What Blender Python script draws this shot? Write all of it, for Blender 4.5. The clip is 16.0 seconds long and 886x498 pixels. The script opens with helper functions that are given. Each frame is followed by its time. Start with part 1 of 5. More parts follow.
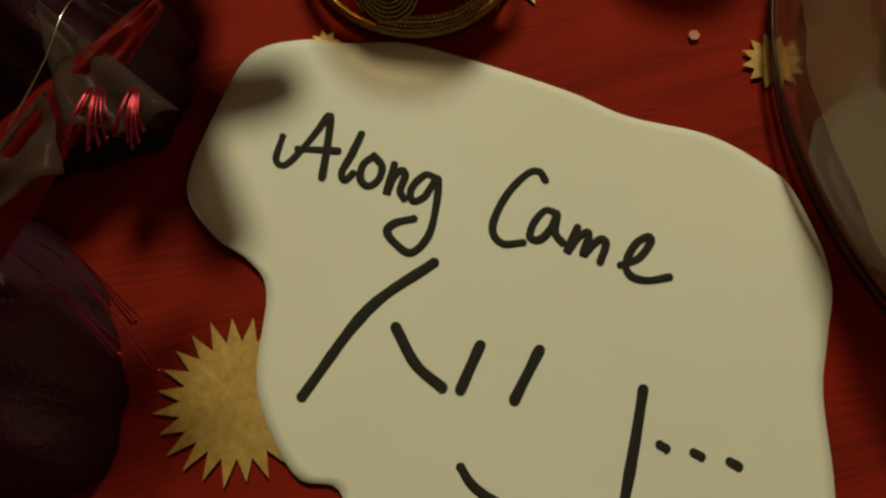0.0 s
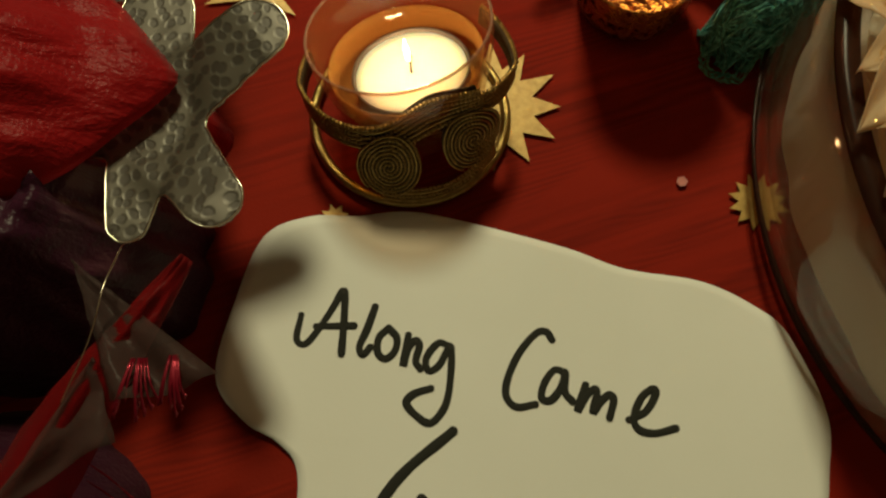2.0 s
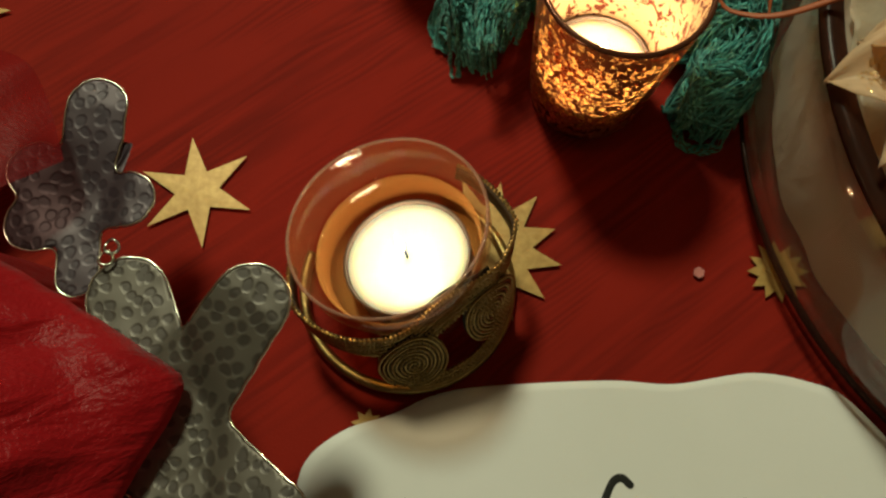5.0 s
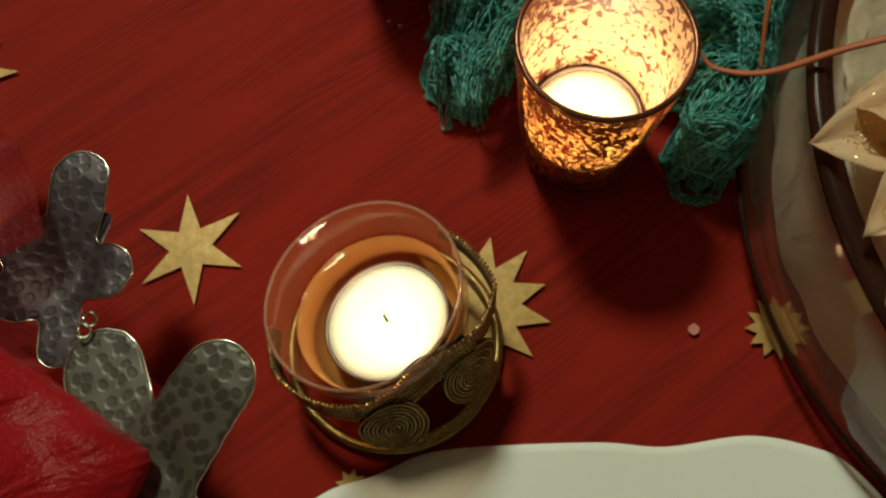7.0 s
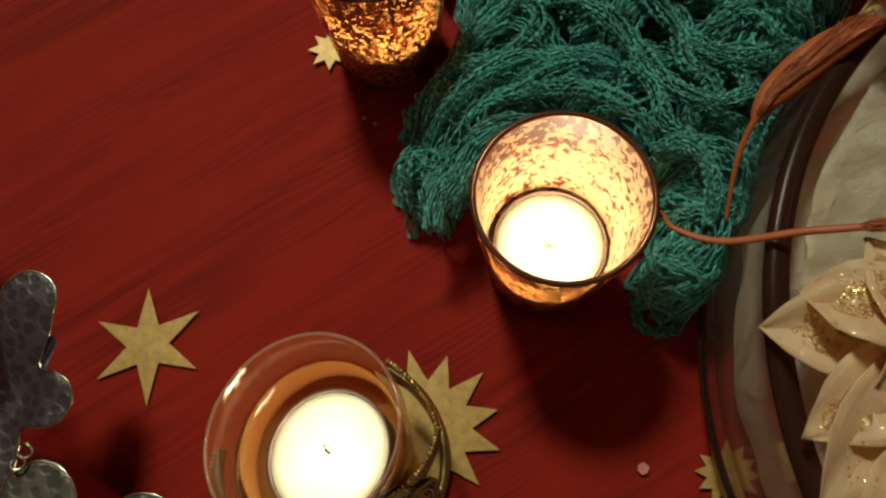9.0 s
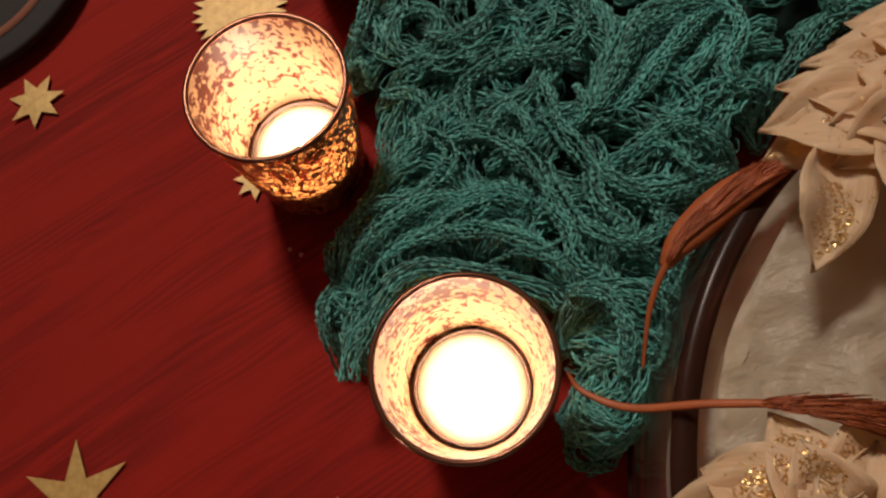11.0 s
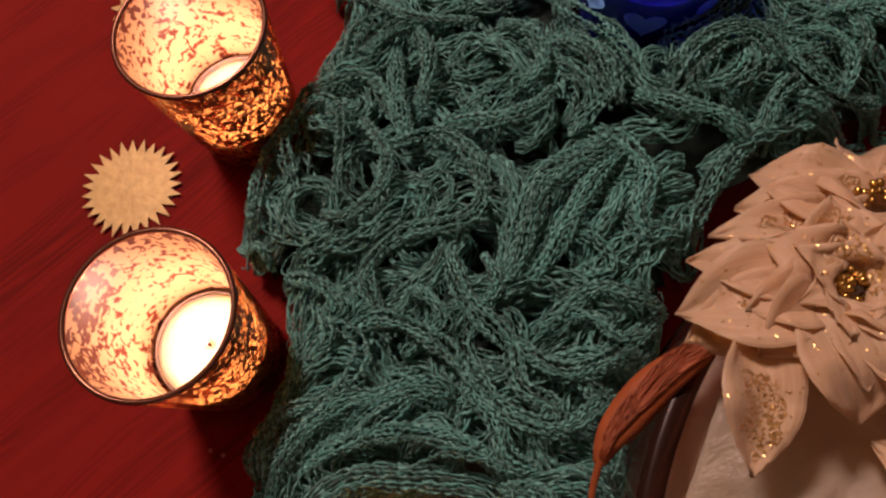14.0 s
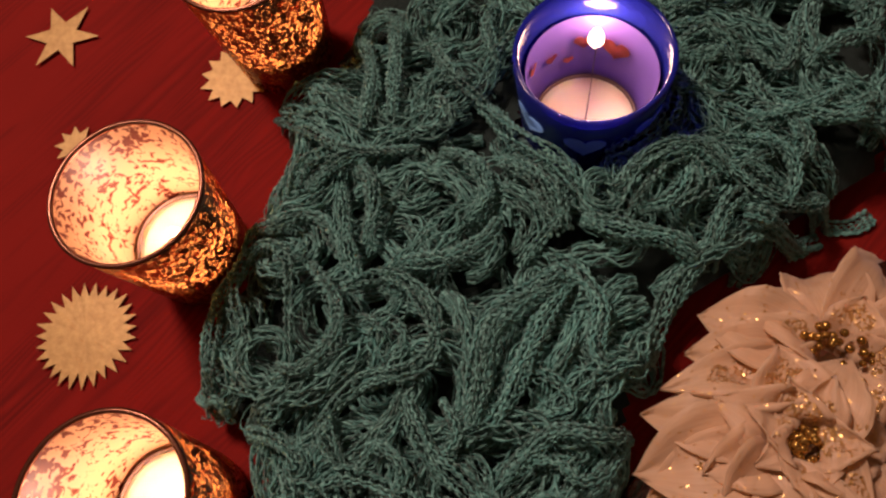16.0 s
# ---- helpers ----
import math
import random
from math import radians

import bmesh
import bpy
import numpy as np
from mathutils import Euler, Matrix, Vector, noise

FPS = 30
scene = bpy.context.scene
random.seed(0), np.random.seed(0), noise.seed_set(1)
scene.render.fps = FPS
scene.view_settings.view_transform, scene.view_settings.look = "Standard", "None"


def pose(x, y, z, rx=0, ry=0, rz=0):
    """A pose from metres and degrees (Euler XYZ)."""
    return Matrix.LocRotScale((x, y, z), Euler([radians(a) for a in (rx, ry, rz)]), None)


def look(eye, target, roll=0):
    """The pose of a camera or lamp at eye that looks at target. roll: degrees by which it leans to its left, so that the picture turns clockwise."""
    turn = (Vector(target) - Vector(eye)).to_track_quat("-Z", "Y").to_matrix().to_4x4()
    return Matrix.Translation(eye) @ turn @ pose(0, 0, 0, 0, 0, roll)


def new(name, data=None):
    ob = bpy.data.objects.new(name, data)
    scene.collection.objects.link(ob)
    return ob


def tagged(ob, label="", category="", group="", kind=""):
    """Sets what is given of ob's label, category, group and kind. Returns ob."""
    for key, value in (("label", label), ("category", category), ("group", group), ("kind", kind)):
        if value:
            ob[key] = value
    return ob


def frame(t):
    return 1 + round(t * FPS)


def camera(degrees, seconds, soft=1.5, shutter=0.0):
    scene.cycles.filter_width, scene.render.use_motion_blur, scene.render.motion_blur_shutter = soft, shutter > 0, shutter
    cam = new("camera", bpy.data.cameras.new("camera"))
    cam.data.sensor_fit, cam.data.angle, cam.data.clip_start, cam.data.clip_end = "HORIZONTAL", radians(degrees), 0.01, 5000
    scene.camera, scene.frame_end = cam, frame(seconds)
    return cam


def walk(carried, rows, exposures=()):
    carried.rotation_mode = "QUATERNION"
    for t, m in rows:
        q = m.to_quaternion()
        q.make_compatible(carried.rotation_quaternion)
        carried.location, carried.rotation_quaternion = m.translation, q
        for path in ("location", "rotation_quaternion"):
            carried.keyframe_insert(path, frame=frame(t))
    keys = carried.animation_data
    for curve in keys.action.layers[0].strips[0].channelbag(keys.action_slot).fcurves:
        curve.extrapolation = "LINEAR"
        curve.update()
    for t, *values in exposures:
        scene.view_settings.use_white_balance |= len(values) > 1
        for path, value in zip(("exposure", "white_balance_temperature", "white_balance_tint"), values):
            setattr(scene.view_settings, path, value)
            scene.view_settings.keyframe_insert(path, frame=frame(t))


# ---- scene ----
cam = camera(61, 16.0, soft=2.4)
PATH = [
    (0, (0.09105, 0.09080, 0.24934), (0.1232, 0.3923, -0.7036), 7.92),
    (0.5, (0.09810, 0.09622, 0.25397), (0.1303, 0.3999, -0.6983), 9.86),
    (1, (0.10136, 0.10155, 0.26336), (0.1258, 0.4145, -0.6861), 7.62),
    (1.5, (0.09455, 0.11549, 0.26642), (0.1307, 0.4302, -0.6821), 8.21),
    (2, (0.08629, 0.14119, 0.28169), (0.1180, 0.4558, -0.6670), 3.62),
    (2.5, (0.09088, 0.15999, 0.28299), (0.1298, 0.4694, -0.6671), 2.58),
    (3, (0.09443, 0.18161, 0.27953), (0.1420, 0.4761, -0.6750), 2.84),
    (3.5, (0.08696, 0.19622, 0.27862), (0.1454, 0.4793, -0.6787), 4.11),
    (4, (0.07690, 0.21138, 0.28398), (0.1447, 0.4823, -0.6762), 4.30),
    (4.5, (0.06742, 0.22222, 0.28247), (0.1779, 0.4870, -0.6755), 6.49),
    (4.7, (0.06355, 0.22053, 0.28291), (0.1931, 0.4911, -0.6710), 6.32),
    (6.8, (0.08994, 0.23162, 0.28667), (0.1622, 0.5299, -0.6651), -7.07),
    (7, (0.09466, 0.23163, 0.28812), (0.1610, 0.5354, -0.6623), -7.23),
    (7.5, (0.10383, 0.23569, 0.28929), (0.1730, 0.5392, -0.6610), -4.14),
    (8, (0.10931, 0.24695, 0.28964), (0.1618, 0.5520, -0.6613), -5.79),
    (8.5, (0.12247, 0.26209, 0.29445), (0.1729, 0.5573, -0.6596), -6.52),
    (9, (0.13161, 0.27532, 0.30073), (0.1731, 0.5617, -0.6565), -7.50),
    (9.5, (0.14612, 0.28649, 0.30417), (0.1715, 0.5677, -0.6551), -10.61),
    (10, (0.16554, 0.29582, 0.30643), (0.1822, 0.5855, -0.6506), -13.55),
    (10.2, (0.17072, 0.29943, 0.30717), (0.1833, 0.5944, -0.6482), -14.74),
    (12.3, (0.20073, 0.33276, 0.30584), (0.2415, 0.6456, -0.6431), -14.11),
    (12.5, (0.20489, 0.33658, 0.30540), (0.2481, 0.6493, -0.6434), -14.43),
    (13, (0.21201, 0.34648, 0.30464), (0.2623, 0.6657, -0.6417), -14.79),
    (13.5, (0.22111, 0.35308, 0.30302), (0.2777, 0.6756, -0.6419), -15.19),
    (14, (0.22736, 0.36178, 0.30518), (0.2916, 0.6879, -0.6380), -15.43),
    (14.5, (0.23190, 0.37091, 0.30655), (0.3080, 0.7030, -0.6336), -14.65),
    (15, (0.23870, 0.37676, 0.30897), (0.3237, 0.7125, -0.6291), -14.45),
    (15.5, (0.24919, 0.38492, 0.31331), (0.3338, 0.7203, -0.6250), -15.88),
    (16, (0.26065, 0.39328, 0.31510), (0.3503, 0.7341, -0.6207), -16.96),
]
S = 0.89  # metres to one unit of the plan below


def at(x, y, z=0.0):
    return Vector((x * S, y * S, z * S))


def place(v):
    return (v[0] * S, v[1] * S, v[2] * S)


EXPOSURES = [(0, 0.0, 6900, 2), (1.5, 0.03, 6900, 2), (4, 0.16, 6200, 2), (7.5, 0.12, 5550, 0), (10, 0.08, 5550, 15), (12.3, 0.08, 6350, 58), (14, 0.02, 6600, 69), (16, -0.06, 7000, 74)]
walk(cam, [(t, look(place(eye), place(target), roll)) for t, eye, target, roll in PATH], EXPOSURES)

# ---- light: a dim world outside the closed room, one room lamp over the table ----
world = bpy.data.worlds.new("world")
scene.world = world
world.use_nodes = True
world.node_tree.nodes["Background"].inputs[0].default_value = (1.0, 0.8, 0.55, 1)
world.node_tree.nodes["Background"].inputs[1].default_value = 0.05

lamp_data = bpy.data.lights.new("room_lamp", "AREA")
lamp_data.shape, lamp_data.size, lamp_data.energy, lamp_data.color = "DISK", 0.26, 17.0, (1.0, 0.91, 0.6)
room_lamp = new("room_lamp", lamp_data)
room_lamp.matrix_world = look((0.05, 1.22, 1.35), (0.16, 0.3, 0.0))
FLAME_W = 0.057
rng = np.random.default_rng(7)


# ---- materials ----
def nodes_of(name):
    m = bpy.data.materials.new(name)
    m.use_nodes = True
    t = m.node_tree
    b = t.nodes["Principled BSDF"]
    return m, t, b


def add(t, kind, **inputs):
    n = t.nodes.new(kind)
    for key, value in inputs.items():
        n.inputs[key.replace("_", " ")].default_value = value
    return n


def coords(t, scale=(1, 1, 1), turn=0.0, which="Object"):
    c = t.nodes.new("ShaderNodeTexCoord")
    m = t.nodes.new("ShaderNodeMapping")
    m.inputs["Scale"].default_value = scale
    m.inputs["Rotation"].default_value = (0, 0, turn)
    t.links.new(c.outputs[which], m.inputs["Vector"])
    return m.outputs["Vector"]


def ramp(t, source, stops):
    r = t.nodes.new("ShaderNodeValToRGB")
    t.links.new(source, r.inputs[0])
    while len(r.color_ramp.elements) < len(stops):
        r.color_ramp.elements.new(0.5)
    for e, (p, c) in zip(r.color_ramp.elements, stops):
        e.position = p
        e.color = (c, c, c, 1) if isinstance(c, (int, float)) else (*c, 1)
    return r.outputs["Color"]


def noise_tex(t, vec, scale, detail=4, rough=0.55, distort=0.0):
    n = add(t, "ShaderNodeTexNoise", Scale=scale, Detail=detail, Roughness=rough, Distortion=distort)
    t.links.new(vec, n.inputs["Vector"])
    return n.outputs["Fac"]


def voronoi(t, vec, scale, feature="F1", out="Distance", dims="3D", spread=1.0):
    n = add(t, "ShaderNodeTexVoronoi", Scale=scale)
    n.feature, n.voronoi_dimensions = feature, dims
    n.inputs["Randomness"].default_value = spread
    t.links.new(vec, n.inputs["Vector"])
    return n.outputs[out]


def bump(t, b, height, strength, distance):
    n = add(t, "ShaderNodeBump", Strength=strength, Distance=distance)
    t.links.new(height, n.inputs["Height"])
    t.links.new(n.outputs["Normal"], b.inputs["Normal"])
    return n


def mixc(t, fac, a, b, mode="MIX"):
    n = t.nodes.new("ShaderNodeMix")
    n.data_type, n.blend_type = "RGBA", mode
    for sock, v in ((n.inputs[0], fac), (n.inputs[6], a), (n.inputs[7], b)):
        if isinstance(v, (int, float)):
            sock.default_value = v
        elif isinstance(v, tuple):
            sock.default_value = (*v, 1)
        else:
            t.links.new(v, sock)
    return n.outputs[2]


def maths(t, op, a, b=0.0):
    n = t.nodes.new("ShaderNodeMath")
    n.operation = op
    for sock, v in zip(n.inputs, (a, b)):
        if isinstance(v, (int, float)):
            sock.default_value = v
        else:
            t.links.new(v, sock)
    return n.outputs[0]


def plain(name, colour, rough=0.5, metal=0.0, grain=40.0, depth=0.15, size=0.0006, vary=0.25):
    m, t, b = nodes_of(name)
    vec = coords(t)
    f = noise_tex(t, vec, grain)
    g = noise_tex(t, vec, grain * 7)
    dark = tuple(c * (1 - vary) for c in colour)
    lite = tuple(min(1, c * (1 + vary)) for c in colour)
    t.links.new(mixc(t, f, dark, lite), b.inputs["Base Color"])
    b.inputs["Roughness"].default_value = rough
    b.inputs["Metallic"].default_value = metal
    bump(t, b, g, depth, size)
    return m


def mat_tablecloth():
    m, t, b = nodes_of("red_woven_cloth")
    vec = coords(t, (1, 1, 1), radians(-17))
    st = t.nodes.new("ShaderNodeMapping")
    st.inputs["Scale"].default_value = (7, 130, 1)
    t.links.new(vec, st.inputs["Vector"])
    broad = t.nodes.new("ShaderNodeMapping")
    broad.inputs["Scale"].default_value = (5, 26, 1)
    t.links.new(vec, broad.inputs["Vector"])
    lines = noise_tex(t, st.outputs["Vector"], 1.6, 3, 0.6, 0.35)
    bands = noise_tex(t, broad.outputs["Vector"], 1.0, 2, 0.5, 0.3)
    soft = noise_tex(t, vec, 14, 3)
    mask = ramp(t, bands, [(0.42, 0.0), (0.62, 1.0)])
    streak = ramp(t, lines, [(0.40, 0.0), (0.60, 1.0)])
    k = maths(t, "MULTIPLY", mask, streak)
    base = mixc(t, soft, (0.200, 0.0125, 0.0062), (0.268, 0.0178, 0.0086))
    col = mixc(t, maths(t, "MULTIPLY", k, 0.5), base, (0.085, 0.007, 0.005))
    # groups of fine wavy lines woven into the ground
    axes = t.nodes.new("ShaderNodeSeparateXYZ")
    t.links.new(vec, axes.inputs[0])
    sway = noise_tex(t, broad.outputs["Vector"], 1.7, 2, 0.5, 0.4)
    wave = maths(t, "SINE", maths(t, "ADD", maths(t, "MULTIPLY", axes.outputs["Y"], 2300.0), maths(t, "MULTIPLY", sway, 46.0)))
    where = ramp(t, noise_tex(t, broad.outputs["Vector"], 2.3, 2, 0.5, 0.6), [(0.46, 0.0), (0.60, 1.0)])
    fine = maths(t, "MULTIPLY", where, maths(t, "ADD", maths(t, "MULTIPLY", wave, 0.5), 0.5))
    col = mixc(t, maths(t, "MULTIPLY", fine, 0.42), col, (0.090, 0.007, 0.005))
    t.links.new(col, b.inputs["Base Color"])
    b.inputs["Roughness"].default_value = 0.75
    b.inputs["Specular IOR Level"].default_value = 0.07
    weave = noise_tex(t, vec, 900, 2)
    bump(t, b, weave, 0.18, 0.0006)
    return m


def mat_gold_paper():
    m, t, b = nodes_of("gold_paper")
    vec = coords(t)
    f = noise_tex(t, vec, 260, 5, 0.7)
    g = noise_tex(t, vec, 35, 3)
    c = mixc(t, ramp(t, f, [(0.3, 0.0), (0.75, 1.0)]), (0.34, 0.19, 0.045), (0.62, 0.42, 0.13))
    c = mixc(t, maths(t, "MULTIPLY", g, 0.5), c, (0.38, 0.24, 0.06))
    t.links.new(c, b.inputs["Base Color"])
    b.inputs["Roughness"].default_value = 0.48
    b.inputs["Metallic"].default_value = 0.25
    bump(t, b, f, 0.25, 0.0005)
    return m


def mat_paper():
    m, t, b = nodes_of("white_paper")
    vec = coords(t)
    f = noise_tex(t, vec, 18, 3)
    c = mixc(t, f, (0.72, 0.72, 0.66), (0.8, 0.8, 0.76))
    t.links.new(c, b.inputs["Base Color"])
    b.inputs["Roughness"].default_value = 0.75
    bump(t, b, noise_tex(t, vec, 900, 3), 0.08, 0.0004)
    return m


def mat_thin_glass(name, tint, rough=0.03, body=0.0, body_colour=(0.5, 0.3, 0.2), shine=0.55):
    """Clear thin glass: light goes through it tinted, and a gloss that grows to the edge lies on it."""
    m, t, b = nodes_of(name)
    t.nodes.remove(b)
    out = t.nodes["Material Output"]
    clear = add(t, "ShaderNodeBsdfTransparent", Color=(*tint, 1))
    gloss = add(t, "ShaderNodeBsdfGlossy", Roughness=rough)
    facing = add(t, "ShaderNodeLayerWeight", Blend=0.5)
    edge = maths(t, "ADD", maths(t, "MULTIPLY", maths(t, "POWER", facing.outputs["Facing"], 4.0), shine), 0.064 * shine)
    last = clear
    if body:
        solid = add(t, "ShaderNodeBsdfDiffuse", Color=(*body_colour, 1))
        mixed = add(t, "ShaderNodeMixShader", Fac=body)
        t.links.new(clear.outputs[0], mixed.inputs[1])
        t.links.new(solid.outputs[0], mixed.inputs[2])
        last = mixed
    mix = t.nodes.new("ShaderNodeMixShader")
    vec = coords(t)
    n = add(t, "ShaderNodeBump", Strength=0.12, Distance=0.004)
    t.links.new(noise_tex(t, vec, 30, 2), n.inputs["Height"])
    t.links.new(n.outputs["Normal"], gloss.inputs["Normal"])
    t.links.new(edge, mix.inputs[0])
    t.links.new(last.outputs[0], mix.inputs[1])
    t.links.new(gloss.outputs[0], mix.inputs[2])
    t.links.new(mix.outputs[0], out.inputs["Surface"])
    return m


def mat_copper_coat():
    """Mercury glass from outside: a copper coat with clear flecks through which the lit lining shows."""
    m, t, b = nodes_of("copper_coat")
    out = t.nodes["Material Output"]
    vec = coords(t)
    f = noise_tex(t, vec, 600, 2, 0.5, 0.5)
    g = noise_tex(t, vec, 75, 2)
    k = maths(t, "ADD", f, maths(t, "MULTIPLY", maths(t, "SUBTRACT", g, 0.5), 0.4))
    hole = ramp(t, k, [(0.518, 0.0), (0.552, 1.0)])
    c = mixc(t, g, (0.27, 0.065, 0.020), (0.48, 0.145, 0.044))
    t.links.new(c, b.inputs["Base Color"])
    b.inputs["Roughness"].default_value = 0.3
    b.inputs["Metallic"].default_value = 0.35
    clear = add(t, "ShaderNodeBsdfTransparent", Color=(1.0, 0.72, 0.36, 1))
    mix = t.nodes.new("ShaderNodeMixShader")
    t.links.new(hole, mix.inputs[0])
    t.links.new(b.outputs[0], mix.inputs[1])
    t.links.new(clear.outputs[0], mix.inputs[2])
    t.links.new(mix.outputs[0], out.inputs["Surface"])
    return m


def mat_pale_lining():
    """The inside of the candle glass: pale, glowing through, with brown flecks."""
    m, t, b = nodes_of("pale_gold_lining")
    out = t.nodes["Material Output"]
    vec = coords(t)
    f = noise_tex(t, vec, 360, 3, 0.55, 0.7)
    g = noise_tex(t, vec, 75, 2)
    k = maths(t, "ADD", f, maths(t, "MULTIPLY", maths(t, "SUBTRACT", g, 0.5), 0.45))
    up = t.nodes.new("ShaderNodeSeparateXYZ")
    t.links.new(vec, up.inputs[0])
    k = maths(t, "ADD", k, ramp(t, maths(t, "MULTIPLY", up.outputs["Z"], 14.0), [(0.42, 0.0), (0.92, 0.055)]))
    fleck = ramp(t, k, [(0.555, 0.0), (0.575, 1.0)])
    c = mixc(t, fleck, (0.92, 0.66, 0.37), (0.20, 0.040, 0.016))
    t.links.new(c, b.inputs["Base Color"])
    b.inputs["Roughness"].default_value = 0.38
    tl = t.nodes.new("ShaderNodeBsdfTranslucent")
    t.links.new(c, tl.inputs["Color"])
    mix = add(t, "ShaderNodeMixShader", Fac=0.45)
    t.links.new(b.outputs[0], mix.inputs[1])
    t.links.new(tl.outputs[0], mix.inputs[2])
    t.links.new(mix.outputs[0], out.inputs["Surface"])
    return m


def mat_hammered(name, low, high, blotch):
    m, t, b = nodes_of(name)
    vec = coords(t)
    warp = t.nodes.new("ShaderNodeMix")
    warp.data_type = "VECTOR"
    warp.inputs[0].default_value = 0.004
    nz = add(t, "ShaderNodeTexNoise", Scale=120.0)
    t.links.new(vec, nz.inputs["Vector"])
    t.links.new(vec, warp.inputs[4])
    t.links.new(nz.outputs["Color"], warp.inputs[5])
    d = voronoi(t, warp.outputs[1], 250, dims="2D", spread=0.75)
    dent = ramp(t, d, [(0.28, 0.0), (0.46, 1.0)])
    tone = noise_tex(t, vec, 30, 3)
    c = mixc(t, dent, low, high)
    c = mixc(t, maths(t, "MULTIPLY", tone, 0.6), c, blotch)
    t.links.new(c, b.inputs["Base Color"])
    b.inputs["Metallic"].default_value = 0.35
    b.inputs["Roughness"].default_value = 0.46
    bump(t, b, dent, 0.22, 0.0008)
    return m


def mat_sheer(name, colour, clear, rough=0.4, sheen=0.6, gloss=0.2, crease=0.0, scatter=0.3, grain=44):
    """Sheer woven fabric: part of the light goes straight through, part is scattered."""
    m, t, b = nodes_of(name)
    out = t.nodes["Material Output"]
    vec = coords(t)
    f = noise_tex(t, vec, 45, 4)
    t.links.new(mixc(t, f, tuple(0.7 * c for c in colour), colour), b.inputs["Base Color"])
    b.inputs["Roughness"].default_value = rough
    b.inputs["Sheen Weight"].default_value = sheen
    b.inputs["Specular IOR Level"].default_value = gloss
    weave = noise_tex(t, vec, 700, 2)
    if crease:
        folds = noise_tex(t, coords(t, (1.0, 2.6, 1.0), 0.6), grain, 4 if grain > 30 else 2, 0.55, 1.0)
        weave = maths(t, "ADD", maths(t, "MULTIPLY", folds, crease), maths(t, "MULTIPLY", weave, 0.12))
        bump(t, b, weave, 0.6, 0.006)
    else:
        bump(t, b, weave, 0.3, 0.0006)
    tr = add(t, "ShaderNodeBsdfTranslucent", Color=(*colour, 1))
    cl = add(t, "ShaderNodeBsdfTransparent", Color=(*(0.5 + 0.5 * c for c in colour), 1))
    a = add(t, "ShaderNodeMixShader", Fac=scatter)
    t.links.new(b.outputs[0], a.inputs[1])
    t.links.new(tr.outputs[0], a.inputs[2])
    z = add(t, "ShaderNodeMixShader", Fac=clear)
    t.links.new(a.outputs[0], z.inputs[1])
    t.links.new(cl.outputs[0], z.inputs[2])
    t.links.new(z.outputs[0], out.inputs["Surface"])
    return m


